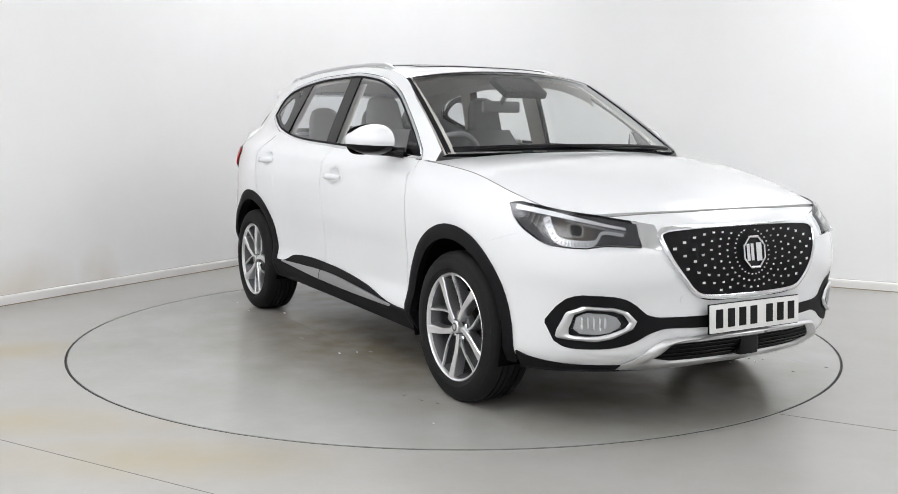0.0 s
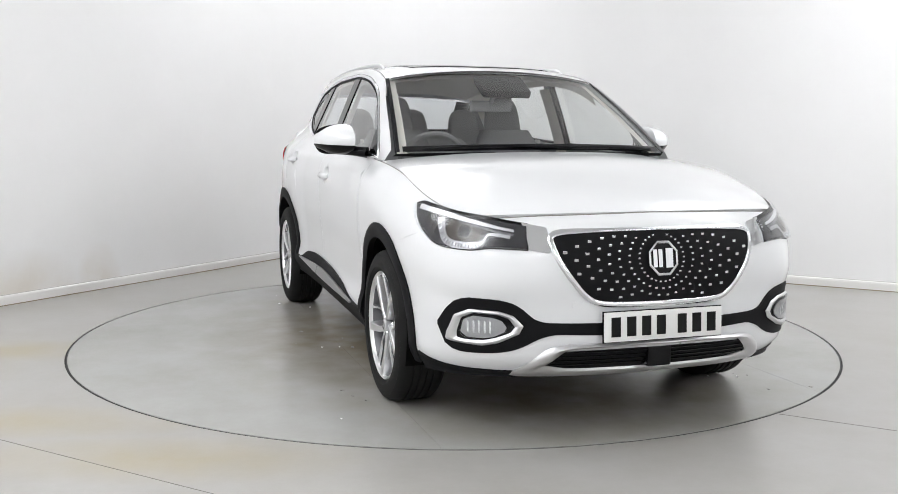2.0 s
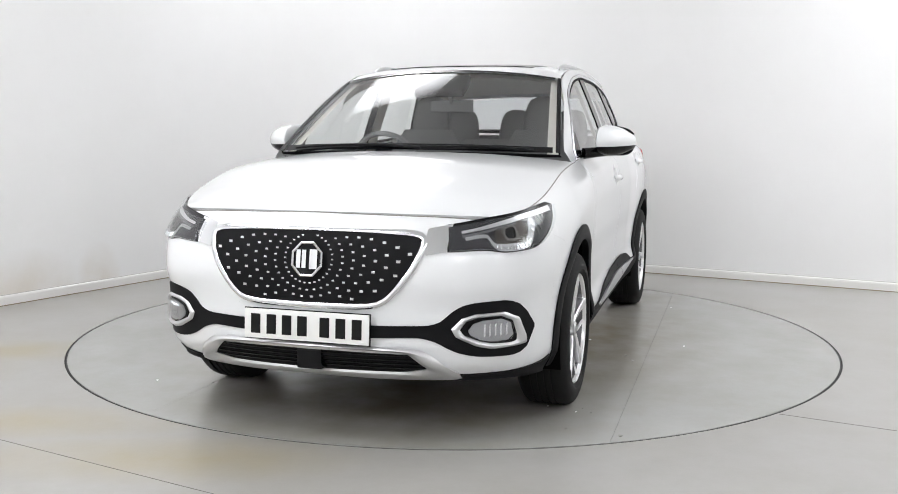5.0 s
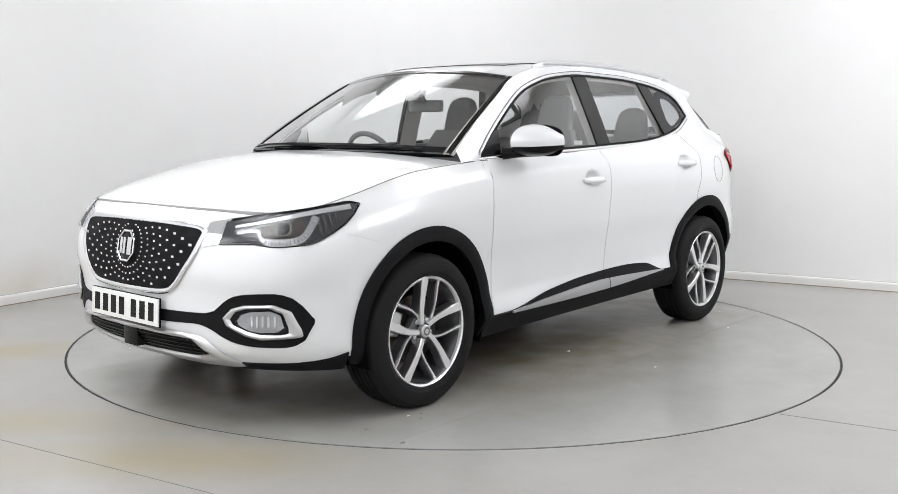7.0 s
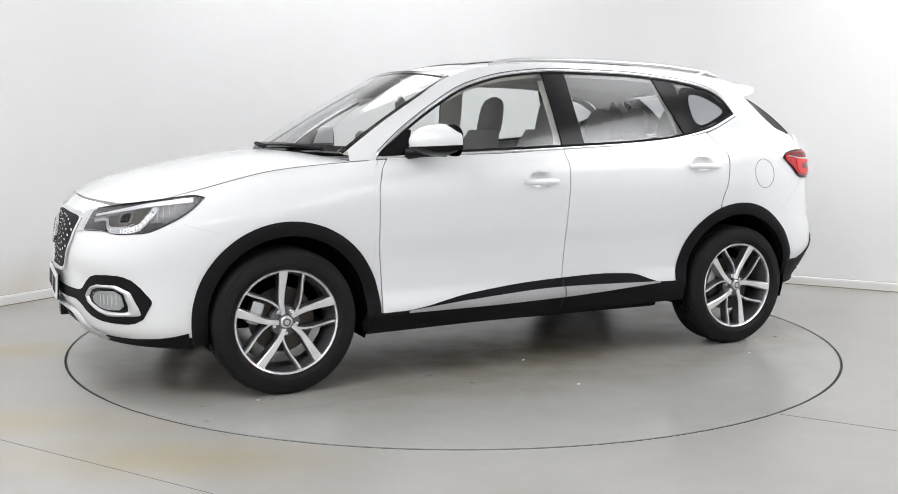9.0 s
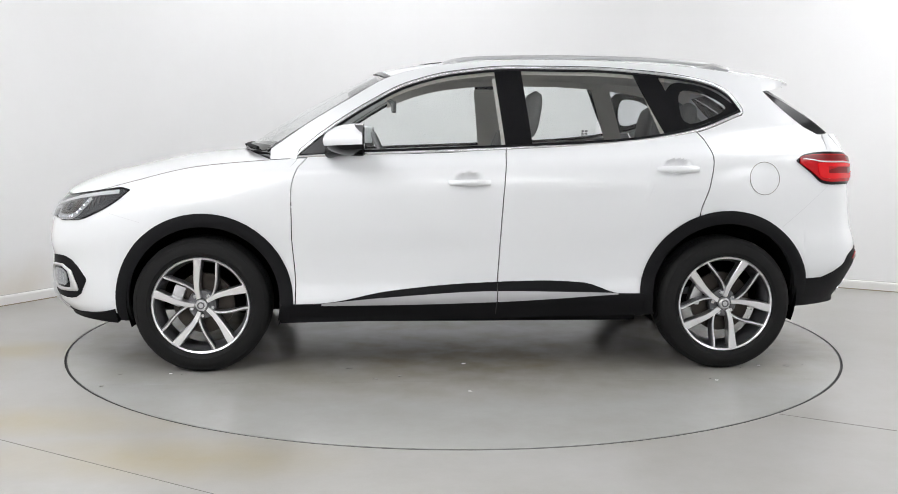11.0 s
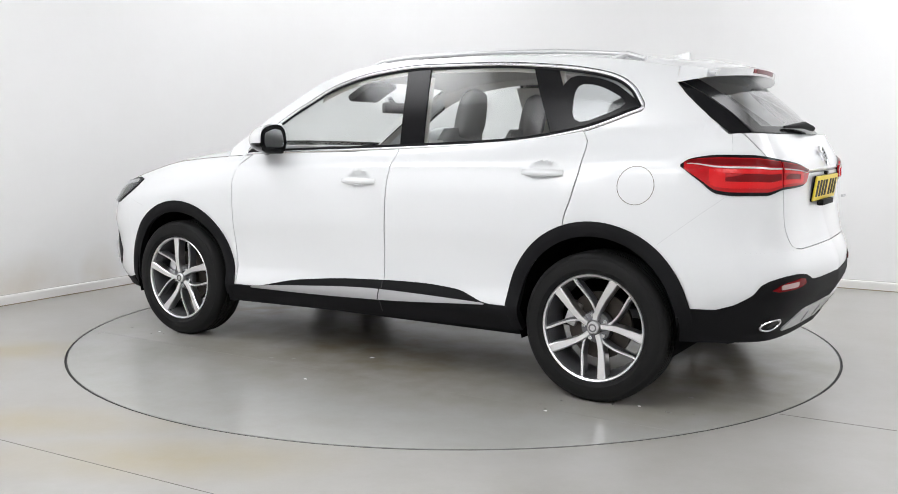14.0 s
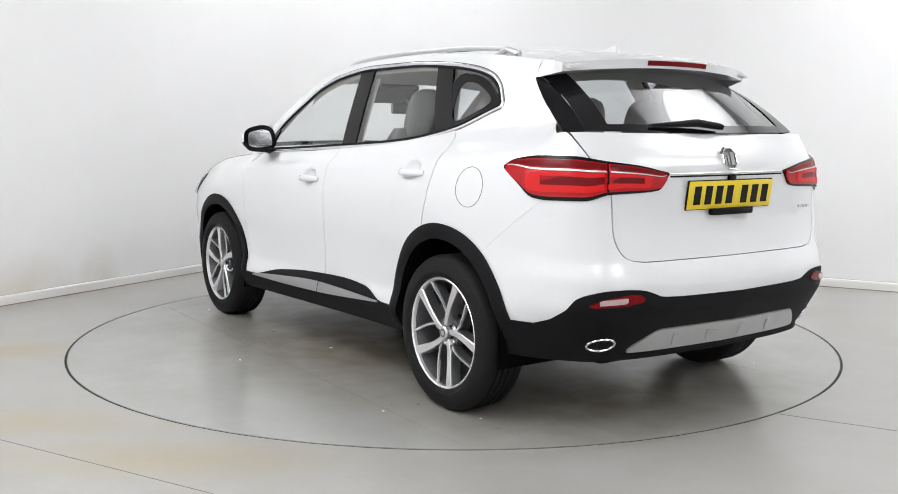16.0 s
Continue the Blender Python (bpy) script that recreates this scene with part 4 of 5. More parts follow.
def front_end(car):
    half = [(0, .846), (.25, .843), (.438, .832), (.436, .79), (.411, .722), (.367, .659), (.323, .605), (.28, .575), (.204, .566), (0, .566)]
    grille = rounded(mirrored(half), 2)
    panel = fill("grille", grille, NOSE, 0.004, PLASTIC, car, "deep black grille with small bright studs", n=96, rings=8)
    rim_ = [(y, z) if z < 0.8 else (y, min(z, 0.852)) for y, z in grown(grille, 0.017)]
    band("grille_frame", grown(grille, -0.004), rim_, NOSE, 0.008, CHROME, car, n=120, thick=0.02)
    # studs in staggered rings round the badge
    bm = bmesh.new()
    box(bm, -0.002, -0.0085, -0.0055, 0.004, 0.0085, 0.0055, 0.0015)
    stud = bpy.data.meshes.new("stud")
    bm.to_mesh(stud)
    bm.free()
    stud.materials.append(CHROME)
    frame_ = grown(grille, -0.022)
    def inside(y, z):
        hit = False
        for (ay, az), (by, bz) in zip(frame_, frame_[1:] + frame_[:1]):
            if (az > z) != (bz > z) and y < (by - ay) * (z - az) / (bz - az) + ay:
                hit = not hit
        return hit
    for ring in range(9):
        ry, rz = 0.098 + 0.043 * ring, 0.092 + 0.026 * ring
        for i in range(30):
            ang = (i + 0.5 * (ring % 2)) * math.tau / 30
            y, z = ry * math.cos(ang), 0.735 + rz * math.sin(ang)
            if inside(y, z):
                ob = new("stud", stud)
                ob.parent = panel
                p = NOSE(y, z, 0.006)
                f = 0.55 + 0.55 * min(ring / 8, 1)
                q = NOSE(y + 0.01, z, 0.006) - NOSE(y - 0.01, z, 0.006)
                ob.matrix_local = Matrix.Translation(p) @ pose(0, 0, 0, 0, 0, math.degrees(math.atan2(-q.x, q.y))) @ Matrix.Diagonal((f, f, f, 1))
    badge(car, lambda u, v, d: Vector((2.262 + d - 0.16 * v, u, 0.735 + v)), 0.072, GLOSS_BLACK)
    for k in (1, -1):
        fill("grille_wing", [(.533, .872), (.448, .856), (.446, .80), (.452, .76), (.526, .774)], NOSE, 0.006, CHROME, car, side=k, rings=3, n=40, thick=0.006)
    # black band with the fog lamps
    top = curve([(0, .492), (.258, .49), (.45, .492), (.50, .503), (.55, .545), (.59, .568), (.65, .58), (.73, .583), (.765, .57), (.79, .535), (.812, .475)])
    low = curve([(0, .44), (.258, .442), (.42, .446), (.49, .429), (.54, .40), (.585, .381), (.655, .368), (.74, .364), (.78, .375), (.80, .41), (.812, .46)])
    whole("bumper_band", lambda a, b: on_nose(0.812 * b, low(0.812 * b) + (top(0.812 * b) - low(0.812 * b)) * a, 0.004), 5, 40, PLASTIC, car, "black textured lower bumper insert")
    ring_out = rounded([(.532, .465), (.595, .535), (.76, .541), (.795, .41), (.77, .402), (.66, .397)], 1)
    ring_in = rounded([(.568, .465), (.605, .52), (.742, .526), (.765, .425), (.74, .418), (.665, .422)], 1)
    for k in (1, -1):
        lamp = band("fog_lamp_surround", ring_in, ring_out, NOSE, 0.009, SATIN, car, k, thick=0.02, crown=0.008, label="silver fog lamp surround")
        fill("fog_recess", grown(ring_in, 0.004), NOSE, 0.006, GLOSS_BLACK, lamp, side=k, thick=0.004)
        glass_ = rounded([(.598, .464), (.628, .508), (.738, .515), (.752, .43), (.66, .428)], 1)
        fill("fog_reflector", glass_, NOSE, 0.010, DULL_SILVER, lamp, side=k, thick=0.004)
        for i in range(5):
            y = 0.655 + 0.017 * i
            fill("fog_rib", [(y, .446), (y + .006, .446), (y + .006, .5), (y, .5)], NOSE, 0.014, CHROME, lamp, side=k, n=8, rings=2, thick=0.006)
        fill("fog_lens", grown(glass_, 0.004), NOSE, 0.018, LENS, lamp, side=k, thick=0.008)
    # silver skid plate round the lower intake
    skid_out = rounded(mirrored([(0, .416), (.40, .408), (.46, .392), (.50, .355), (.575, .27), (.52, .262), (0, .262)]), 1)
    intake = rounded(mirrored([(0, .397), (.375, .389), (.40, .372), (.47, .303), (0, .296)]), 1)
    band("skid_plate", intake, skid_out, NOSE, 0.010, SATIN, car, n=120, thick=0.03, crown=0.018, label="silver skid plate")
    fill("lower_intake", grown(intake, 0.004), NOSE, 0.005, PLASTIC, car, n=80)
    for i in range(4):
        z = 0.318 + 0.018 * i
        e = 0.44 - 0.016 * i
        whole("intake_slat", lambda a, b, z=z, e=e: on_nose(e * b, z + 0.004 * a, 0.010), 1, 16, GLOSS_BLACK, car, thick=0.004)
    bm = box(bmesh.new(), 2.19, -0.052, 0.305, 2.266, 0.052, 0.394, 0.006)
    part("radar_cover", bm, GLOSS_BLACK, car)
    # black chin to either side and towards the wheels
    chin_hi = [(2.14, .56, .286), (2.03, .72, .287), (1.94, .8, .292), (1.86, .85, .302), (1.79, .875, .318)]
    chin_lo = [(2.14, .56, .262), (2.03, .72, .258), (1.94, .8, .253), (1.86, .85, .248), (1.79, .875, .245)]
    for k in (1, -1):
        ribbon("chin_cladding", chin_lo, chin_hi, 0.008, PLASTIC, car, k, thick=0.10)
    whole("chin_lip", lambda a, b: on_nose(0.56 * b, 0.245 + 0.04 * a, -0.03 - 0.02 * (1 - a)), 3, 20, PLASTIC, car, thick=0.08)
    plate(car, pose(2.29, 0, 0.4775, 0, -3, 0), WHITE_PLATE, "white front number plate")
    fill("tow_cover", rounded([(-.30, .545), (-.37, .545), (-.37, .575), (-.30, .575)], 1), NOSE, 0.002, PAINT, car, n=24, rings=2, thick=0.004)


def rear_end(car):
    top = [(-1.709, .85, 1.088), (-1.745, .83, 1.113), (-1.865, .784, 1.129), (-1.966, .725, 1.128), (-2.041, .645, 1.112), (-2.10, .509, 1.093), (-2.165, .364, 1.062)]
    low = [(-1.709, .85, 1.078), (-1.786, .847, 1.017), (-1.853, .828, .966), (-1.918, .796, .957), (-2.021, .711, .957), (-2.066, .635, .980), (-2.13, .47, .988), (-2.15, .414, .995), (-2.165, .364, 1.054)]
    lo = curve([(s_near(x, y), z) for x, y, z in low])
    hi = curve([(s_near(x, y), z) for x, y, z in top])
    sa, sb, sc = s_near(-1.709, .85), s_near(-2.085, .65), s_near(-2.165, .364)
    def glow(s0, s1, f0, f1, off):
        def fn(a, b):
            s = s0 + (s1 - s0) * a
            z0, z1 = lo(s), hi(s)
            q0, q1 = (f0(a) if callable(f0) else f0), (f1(a) if callable(f1) else f1)
            return flank(s, z0 + (z1 - z0) * (q0 + (q1 - q0) * b), off)
        return fn
    for k in (1, -1):
        for name, s0, s1 in (("tail_light", sa, sb), ("tailgate_light", sb + 0.015, sc)):
            outer = name == "tail_light"
            base = part(name, sheet(glow(s0, s1, 0, 1, 0.006), 36, 8, k, 0.02), GLOSS_BLACK, car, "red rear light with a black edge")
            e = 0.05
            t0, t1 = (s0 + e, s1 - 0.02) if outer else (s0 + 0.02, s1 - e)
            part("lens", sheet(glow(t0, t1, 0.09, 0.93, 0.013), 36, 8, k, 0.01), RED, base, "glossy red lens")
            part("upper_lens", sheet(glow(t0 + 0.03, t1 - 0.02, 0.75, 0.91, 0.0145), 30, 3, k, 0.003), RED_DARK, base)
            part("light_strip", sheet(glow(t0 + 0.04, t1 - 0.02, 0.68, 0.72, 0.017), 30, 2, k, 0.004), SATIN, base)
            # bright guide bent round a darker bowl
            w = t1 - t0
            d0, d1 = (t0 + 0.24 * w, t0 + 0.97 * w) if outer else (t0 + 0.02 * w, t0 + 0.72 * w)
            part("lamp_bowl", sheet(glow(d0 + 0.06 * w, d1, lambda a: 0.36 - 0.02 * math.sin(a * math.pi), lambda a: 0.44 + 0.1 * min(a * 4, 1), 0.0145), 24, 3, k, 0.004), RED_DARK, base)
            part("light_guide", sheet(glow(d0 - 0.05 * w, d1, lambda a: 0.17 + 0.02 * math.sin(a * math.pi), lambda a: 0.33 + 0.02 * math.sin(a * math.pi), 0.017), 24, 3, k, 0.004), RED_BRIGHT, base)
            part("light_guide", sheet(glow(d0 - 0.02 * w, d1, 0.55, 0.655, 0.017), 24, 2, k, 0.004), RED_BRIGHT, base)
            e0, e1 = (d0 - 0.06 * w, d0 + 0.06 * w) if outer else (d1 - 0.08 * w, d1 + 0.04 * w)
            part("light_guide", sheet(glow(e0, e1, 0.24, 0.62, 0.0165), 6, 6, k, 0.004), RED_BRIGHT, base)
        # black lower bumper
    hi_b = curve([(0, .575), (.303, .577), (.44, .583), (.48, .598), (.53, .613), (.60, .618), (.663, .616), (.72, .605), (.763, .585), (.80, .51), (.812, .487), (.83, .47)])
    def lower(a, b):
        y = 0.83 * b
        lo_ = 0.316
        return on_tail(y, lo_ + (hi_b(y) - lo_) * a, 0.005)
    bumper = whole("rear_cladding", lower, 12, 40, PLASTIC, car, "black textured lower rear bumper", thick=0.02)
    def side_clad(a, b):
        x = -1.72 - 0.185 * a
        return on_side(x, 0.315 + 0.02 * a + (0.468 - 0.315 - 0.02 * a) * b, 0.006)
    both("corner_cladding", side_clad, 10, 6, PLASTIC, car, thick=0.03)
    for k in (1, -1):
        fill("reflector", rounded([(.745, .549), (.69, .585), (.55, .604), (.515, .572), (.60, .556)], 1), TAIL, 0.010, RED_DARK, bumper, side=k, rings=3, label="dark red reflector")
        fill("reflector_lamp", [(.70, .56), (.70, .58), (.60, .588), (.60, .566)], TAIL, 0.014, PALE_LENS, bumper, side=k, n=16, rings=2, thick=0.005)
        def pipe(r, d):
            ring = [on_tail(0.64 + 0.047 * r * math.cos(i * math.tau / 28), 0.391 + 0.026 * r * math.sin(i * math.tau / 28), d) for i in range(28)]
            return [Vector((p.x, k * p.y, p.z)) for p in ring]
        bm = bmesh.new()
        tube(bm, pipe(1.0, 0.009), 0.005, 8, True)
        tip = part("exhaust_trim", bm, CHROME, car, "oval chrome exhaust tip")
        bm = bmesh.new()
        bm.faces.new([bm.verts.new(p) for p in pipe(0.97, 0.0075)])
        part("exhaust_opening", bm, GLOSS_BLACK, tip, smooth=False)
    skid = rounded(mirrored([(0, .445), (.40, .443), (.43, .437), (.54, .352), (.50, .345), (0, .345)]), 1)
    fill("rear_skid_plate", skid, TAIL, 0.014, SATIN, car, "silver rear skid plate", n=90)
    for y in (-.29, -.1, .1, .29):
        fill("skid_rib", rounded([(y - .05, .352), (y - .03, .40), (y + .035, .42), (y + .045, .41), (y + .01, .352)], 1), TAIL, 0.020, SATIN, car, n=24, rings=3, thick=0.014)
    # tailgate: handle lip, plate, badge
    whole("tailgate_lip", lambda a, b: on_tail(0.35 * b, 1.05 + 0.007 * a, 0.006 - 0.004 * (1 - a)), 2, 16, PAINT, car, thick=0.01)
    # black strip laid on as the shadow line under the lip
    whole("lip_shade_strip", lambda a, b: on_tail(0.35 * b, 1.043 + 0.006 * a, 0.002), 1, 16, GLOSS_BLACK, car, thick=0.002)
    plate(car, pose(-2.142, 0, 0.968, 0, 8, 180), YELLOW_PLATE, "yellow rear number plate")
    bm = box(bmesh.new(), -2.16, -0.125, 0.885, -2.13, 0.125, 0.912, 0.006)
    part("tailgate_handle", bm, PLASTIC, car)
    bm = box(bmesh.new(), -2.152, -0.02, 1.026, -2.12, 0.02, 1.044, 0.004)
    part("camera_pod", bm, GLOSS_BLACK, car)
    badge(car, lambda u, v, d: Vector((-2.118 - d + 0.34 * v, -u, 1.115 + v)), 0.05, STEEL_GREY)
    bm = bmesh.new()
    for i, w in enumerate((0.018, 0.012, 0.02)):
        box(bm, -2.152, -0.47 - i * 0.028, 0.895, -2.14, -0.47 - i * 0.028 + w, 0.908)
    part("trim_script", bm, SATIN, car, "small silver trim mark", smooth=False)
    # spoiler with its brake light
    def lip(a, b):
        y = 0.572 * b
        x0, z0 = -1.60, CANT_Z(-1.60) + (1.571 - CANT_Z(-1.60)) * (1 - b ** 3)
        x1, z1 = -1.835 + 0.11 * b ** 2.6, 1.527 - 0.026 * b ** 2
        q = a
        return Vector((x0 + (x1 - x0) * q, y, z0 + (z1 - z0) * q ** 1.5 + 0.004))
    spoiler = whole("spoiler", lip, 8, 16, PAINT, car, thick=0.012)
    def under(a, b):
        p = lip(1, b)
        return Vector((p.x + 0.12 * a, p.y * (1 - 0.04 * a), p.z - 0.036 + 0.004 * a))
    whole("spoiler_underside", under, 3, 14, PAINT, spoiler, thick=0.0)
    def edge_(a, b):
        p = lip(1, b)
        return Vector((p.x + 0.006 * a, p.y, p.z - 0.036 * a))
    whole("spoiler_edge", edge_, 2, 16, PAINT, spoiler, thick=0)
    def end_plate(a, b):
        top = lip(a, 1)
        foot = house(-1.60, 1.446).lerp(lip(1, 1) + Vector((0.004, 0, -0.036)), a)
        return foot.lerp(top, b)
    both("spoiler_end", end_plate, 10, 5, PAINT, spoiler, thick=0)
    def stop(a, b):
        p = lip(1, 0.32 * b)
        return Vector((p.x - 0.004 + 0.004 * a, p.y, p.z - 0.005 - 0.02 * a))
    whole("brake_light", stop, 2, 8, RED_DARK, spoiler, thick=0.01)
    # rear wiper
    bm = bmesh.new()
    a_, b_ = rear_glass_fn(0.06, 0.0), rear_glass_fn(0.10, 0.55)
    tube(bm, [a_ + Vector((-0.03, -0.02, 0.01)), a_.lerp(b_, 0.35) + Vector((-0.035, 0, 0.02)), b_ + Vector((-0.02, 0, 0.0))], [0.014, 0.017, 0.006], 10)
    part("rear_wiper", bm, PLASTIC, car)
    # black border of the rear glass
    def border(a0, a1, b0, b1):
        return lambda a, b: rear_glass_fn(a0 + (a1 - a0) * a, b0 + (b1 - b0) * b) + Vector((-0.003, 0, 0.003))
    for k in (1, -1):
        part("glass_border", sheet(border(0, 1, 0.84, 1.0), 10, 4, k, 0), GLOSS_BLACK, car)
    whole("glass_lower_border", lambda a, b: rear_glass_fn(0.10 * a, 0.84 * b) + Vector((-0.003, 0, 0.003)), 2, 12, GLOSS_BLACK, car, thick=0)
    def fairing(a, b):
        x = -1.60 - 0.27 * a
        p = house(x, REAR_LINE(x) + 0.002)
        q = rear_glass_fn(1 - a, 1.0)
        return p.lerp(q, b)
    both("rear_glass_fairing", fairing, 10, 4, GLOSS_BLACK, car, thick=0)


def side_trim(car):
    lens = [(x, SILL(x)) for x in spread(0.86, -1.47, 0.03)] + [(x, HEAD(x)) for x in spread(-1.465, 0.85, 0.025)]
    def on_house(x, z, off=0.0):
        return house(x, z, off)
    for k in (1, -1):
        band("window_trim", lens, grown(lens, 0.015), on_house, 0.001, CHROME, car, k, n=200, thick=0.006, crown=0.005)
        band("window_seal", grown(lens, -0.012), lens, on_house, 0.0, PLASTIC, car, k, n=200, thick=0.006, crown=0.001)
        band("trim_gap", grown(lens, 0.015), grown(lens, 0.018), on_house, 0.0005, GLOSS_BLACK, car, k, n=200, thick=0.002, crown=0.0)
        tri_ = [(0.85, 1.104), (0.70, 1.112), (0.66, 1.235), (0.70, 1.225)]
        fill("mirror_sail", tri_, on_house, 0.001, GLOSS_BLACK, car, side=k, n=30, rings=3, thick=0.01)
        # quarter window frame
        ringq = rounded([(-1.14, 1.245), (-1.12, 1.45), (-1.24, 1.445), (-1.38, 1.375), (-1.38, 1.337)], 2)
        outq = rounded([(-1.07, 1.21), (-1.05, 1.50), (-1.29, 1.47), (-1.45, 1.36), (-1.45, 1.335)], 2)
        band("quarter_border", ringq, outq, on_house, -0.003, GLOSS_BLACK, car, k, n=60, thick=0.003, crown=0.0)
        # handles
        for cx, cz in HANDLES:
            def grip(a, b, cx=cx, cz=cz):
                q = 2 * a - 1
                return on_side(cx + 0.108 * q, cz + (b - 0.5) * 0.034 * (1 - 0.35 * q * q) - 0.004, 0.006 + 0.028 * (1 - q ** 4) * (1 - 0.35 * (2 * b - 1) ** 2))
            part("door_handle", sheet(grip, 16, 6, k, 0.014), PAINT, car)
        # fuel flap outline
        c = [(-1.525 + 0.079 * math.cos(i * math.tau / 48), 0.992 + 0.082 * math.sin(i * math.tau / 48)) for i in range(48)]
        if k > 0:
            band("fuel_flap_gap", c, grown(c, 0.0028), on_side, 0.0012, STEEL_GREY, car, k, n=64, thick=0.001, crown=0.0)
        # bumper joint from the rear lamp to the arch
        def joint(a, b):
            x = -1.90 + 0.27 * a
            return on_side(x, 0.955 - 0.215 * a + 0.0022 * b, 0.0012)
        part("bumper_joint", sheet(joint, 14, 1, k, 0.0005), SATIN, car)
        def joint_f(a, b):
            x = 1.80 - 0.16 * a
            return on_side(x, 0.81 - 0.045 * a + 0.0018 * b, 0.0012)
        part("wing_joint", sheet(joint_f, 8, 1, k, 0.0005), SATIN, car)
        # roof rails
        pts = [(0.13, .565, 1.572), (0.08, .565, 1.592), (0.0, .563, 1.606), (-0.15, .56, 1.615), (-0.5, .558, 1.621), (-0.9, .557, 1.615), (-1.2, .556, 1.597), (-1.36, .555, 1.58), (-1.43, .555, 1.56)]
        fz = curve([(-p[0], p[2]) for p in pts])
        bm = bmesh.new()
        dense = [(x, .56, fz(-x)) for x in spread(0.13, -1.43, 0.04)]
        tube(bm, [(x, y * k, z) for x, y, z in dense], 0.011, 10)
        part("roof_rail", bm, SATIN, car, "satin silver roof rail")
        for x0, x1 in ((0.12, -0.02), (-1.26, -1.42)):
            bm = bmesh.new()
            tube(bm, [(x0, .56 * k, 1.56), ((x0 + x1) / 2, .56 * k, 1.585), (x1, .56 * k, 1.56)], 0.015, 8)
            part("rail_foot", bm, SATIN, car)
        # mirrors
        def shell(z0, z1, grow):
            def fn(a, b):
                z = z0 + (z1 - z0) * b
                q = (z - 1.18) / 0.081
                r = max(1 - abs(q) ** 2.4, 0.0) ** (1 / 2.4)
                u = a
                deep = 0.205 * max(1 - u ** 2.0, 0) ** 0.62 * min(1, u / 0.10) ** 0.5
                side_ = 0.5 + (u - 0.5) * (0.72 + 0.28 * r)
                return Vector((0.525 + deep * (0.15 + 0.85 * r) * grow * (1 - 0.12 * max(q, 0)), 0.845 + 0.2 * side_, 1.168 + (z - 1.168) * (1 - 0.5 * u ** 3)))
            return fn
        out = Vector((0.5, k * 0.94, 1.18))
        cap = part("mirror_cap", sheet(shell(1.15, 1.2605, 1.0), 26, 14, k, 0.01, out), PAINT, car, "white door mirror cap")
        part("mirror_base", sheet(shell(1.0995, 1.15, 0.985), 26, 8, k, 0.01, out), GLOSS_BLACK, car, "black door mirror base")
        rim_ = rounded([(0.845, 1.12), (0.86, 1.235), (0.93, 1.25), (1.025, 1.225), (1.03, 1.15), (1.0, 1.112)], 2)
        plane = lambda y, z, off=0.0: Vector((0.523 - off, y, z))
        fill("mirror_back", grown(rim_, 0.012), plane, 0.0, GLOSS_BLACK, car, side=k, thick=0.004)
        fill("mirror_glass", grown(rim_, -0.014), plane, 0.003, CHROME, car, side=k, thick=0.002)
        bm = bmesh.new()
        tube(bm, [(0.70, k * 0.80, 1.115), (0.66, k * 0.86, 1.122), (0.60, k * 0.90, 1.13)], [0.03, 0.026, 0.03], 10)
        part("mirror_arm", bm, GLOSS_BLACK, car)


def screen_trim(car):
    off = Vector((0.004, 0, 0.004))
    for k in (1, -1):
        part("screen_border", sheet(lambda a, b: screen_fn(a, 0.978 + 0.022 * b) + off, 16, 3, k, 0), GLOSS_BLACK, car)
    for k in (1, -1):
        bm = bmesh.new()
        tube(bm, [(p.x, p.y * k, p.z) for p in (screen_fn(i / 16, 1.0) for i in range(17))], 0.005, 8)
        part("screen_seal", bm, PLASTIC, car)
    whole("screen_lower_border", lambda a, b: screen_fn(0.06 * a, 0.96 * b) + off, 3, 16, GLOSS_BLACK, car, thick=0)
    whole("screen_upper_border", lambda a, b: screen_fn(0.972 + 0.028 * a, 0.96 * b) + off, 2, 16, GLOSS_BLACK, car, thick=0)
    whole("cowl", lambda a, b: screen_fn(0, b).lerp(Vector((1.20 - 0.215 * b ** 2, 0.745 * b, 1.105)), a) + Vector((0.005, 0, -0.004)), 3, 16, PLASTIC, car, thick=0)
    for y0, y1, a1 in ((0.62, 0.02, 0.03), (0.10, -0.62, 0.05)):
        bm = bmesh.new()
        pts = []
        for i in range(9):
            q = i / 8
            y = y0 + (y1 - y0) * q
            p = screen_fn(0.012 + a1 * q * (1 - q) * 2, abs(y) / 0.735)
            pts.append((p.x + 0.014, y, p.z + 0.009))
        tube(bm, pts, [0.008] * 4 + [0.005] * 5, 8)
        part("wiper", bm, PLASTIC, car)
    # glass roof panel
    def pano(a, b):
        p = roof_fn(0.10 + 0.50 * a, 0.70 * b)
        return p + Vector((0, 0, 0.004))
    whole("glass_roof", pano, 14, 10, GLOSS_BLACK, car, "dark glass roof panel", thick=0.008)
    bm = bmesh.new()
    box(bm, -1.46, -0.02, 1.57, -1.34, 0.02, 1.605, 0.012)
    fin = part("aerial", bm, PAINT, car)
    for v in fin.data.vertices:
        if v.co.z > 1.59:
            v.co.z += 0.028 * (-1.34 - v.co.x) / 0.12
            v.co.y *= 0.4


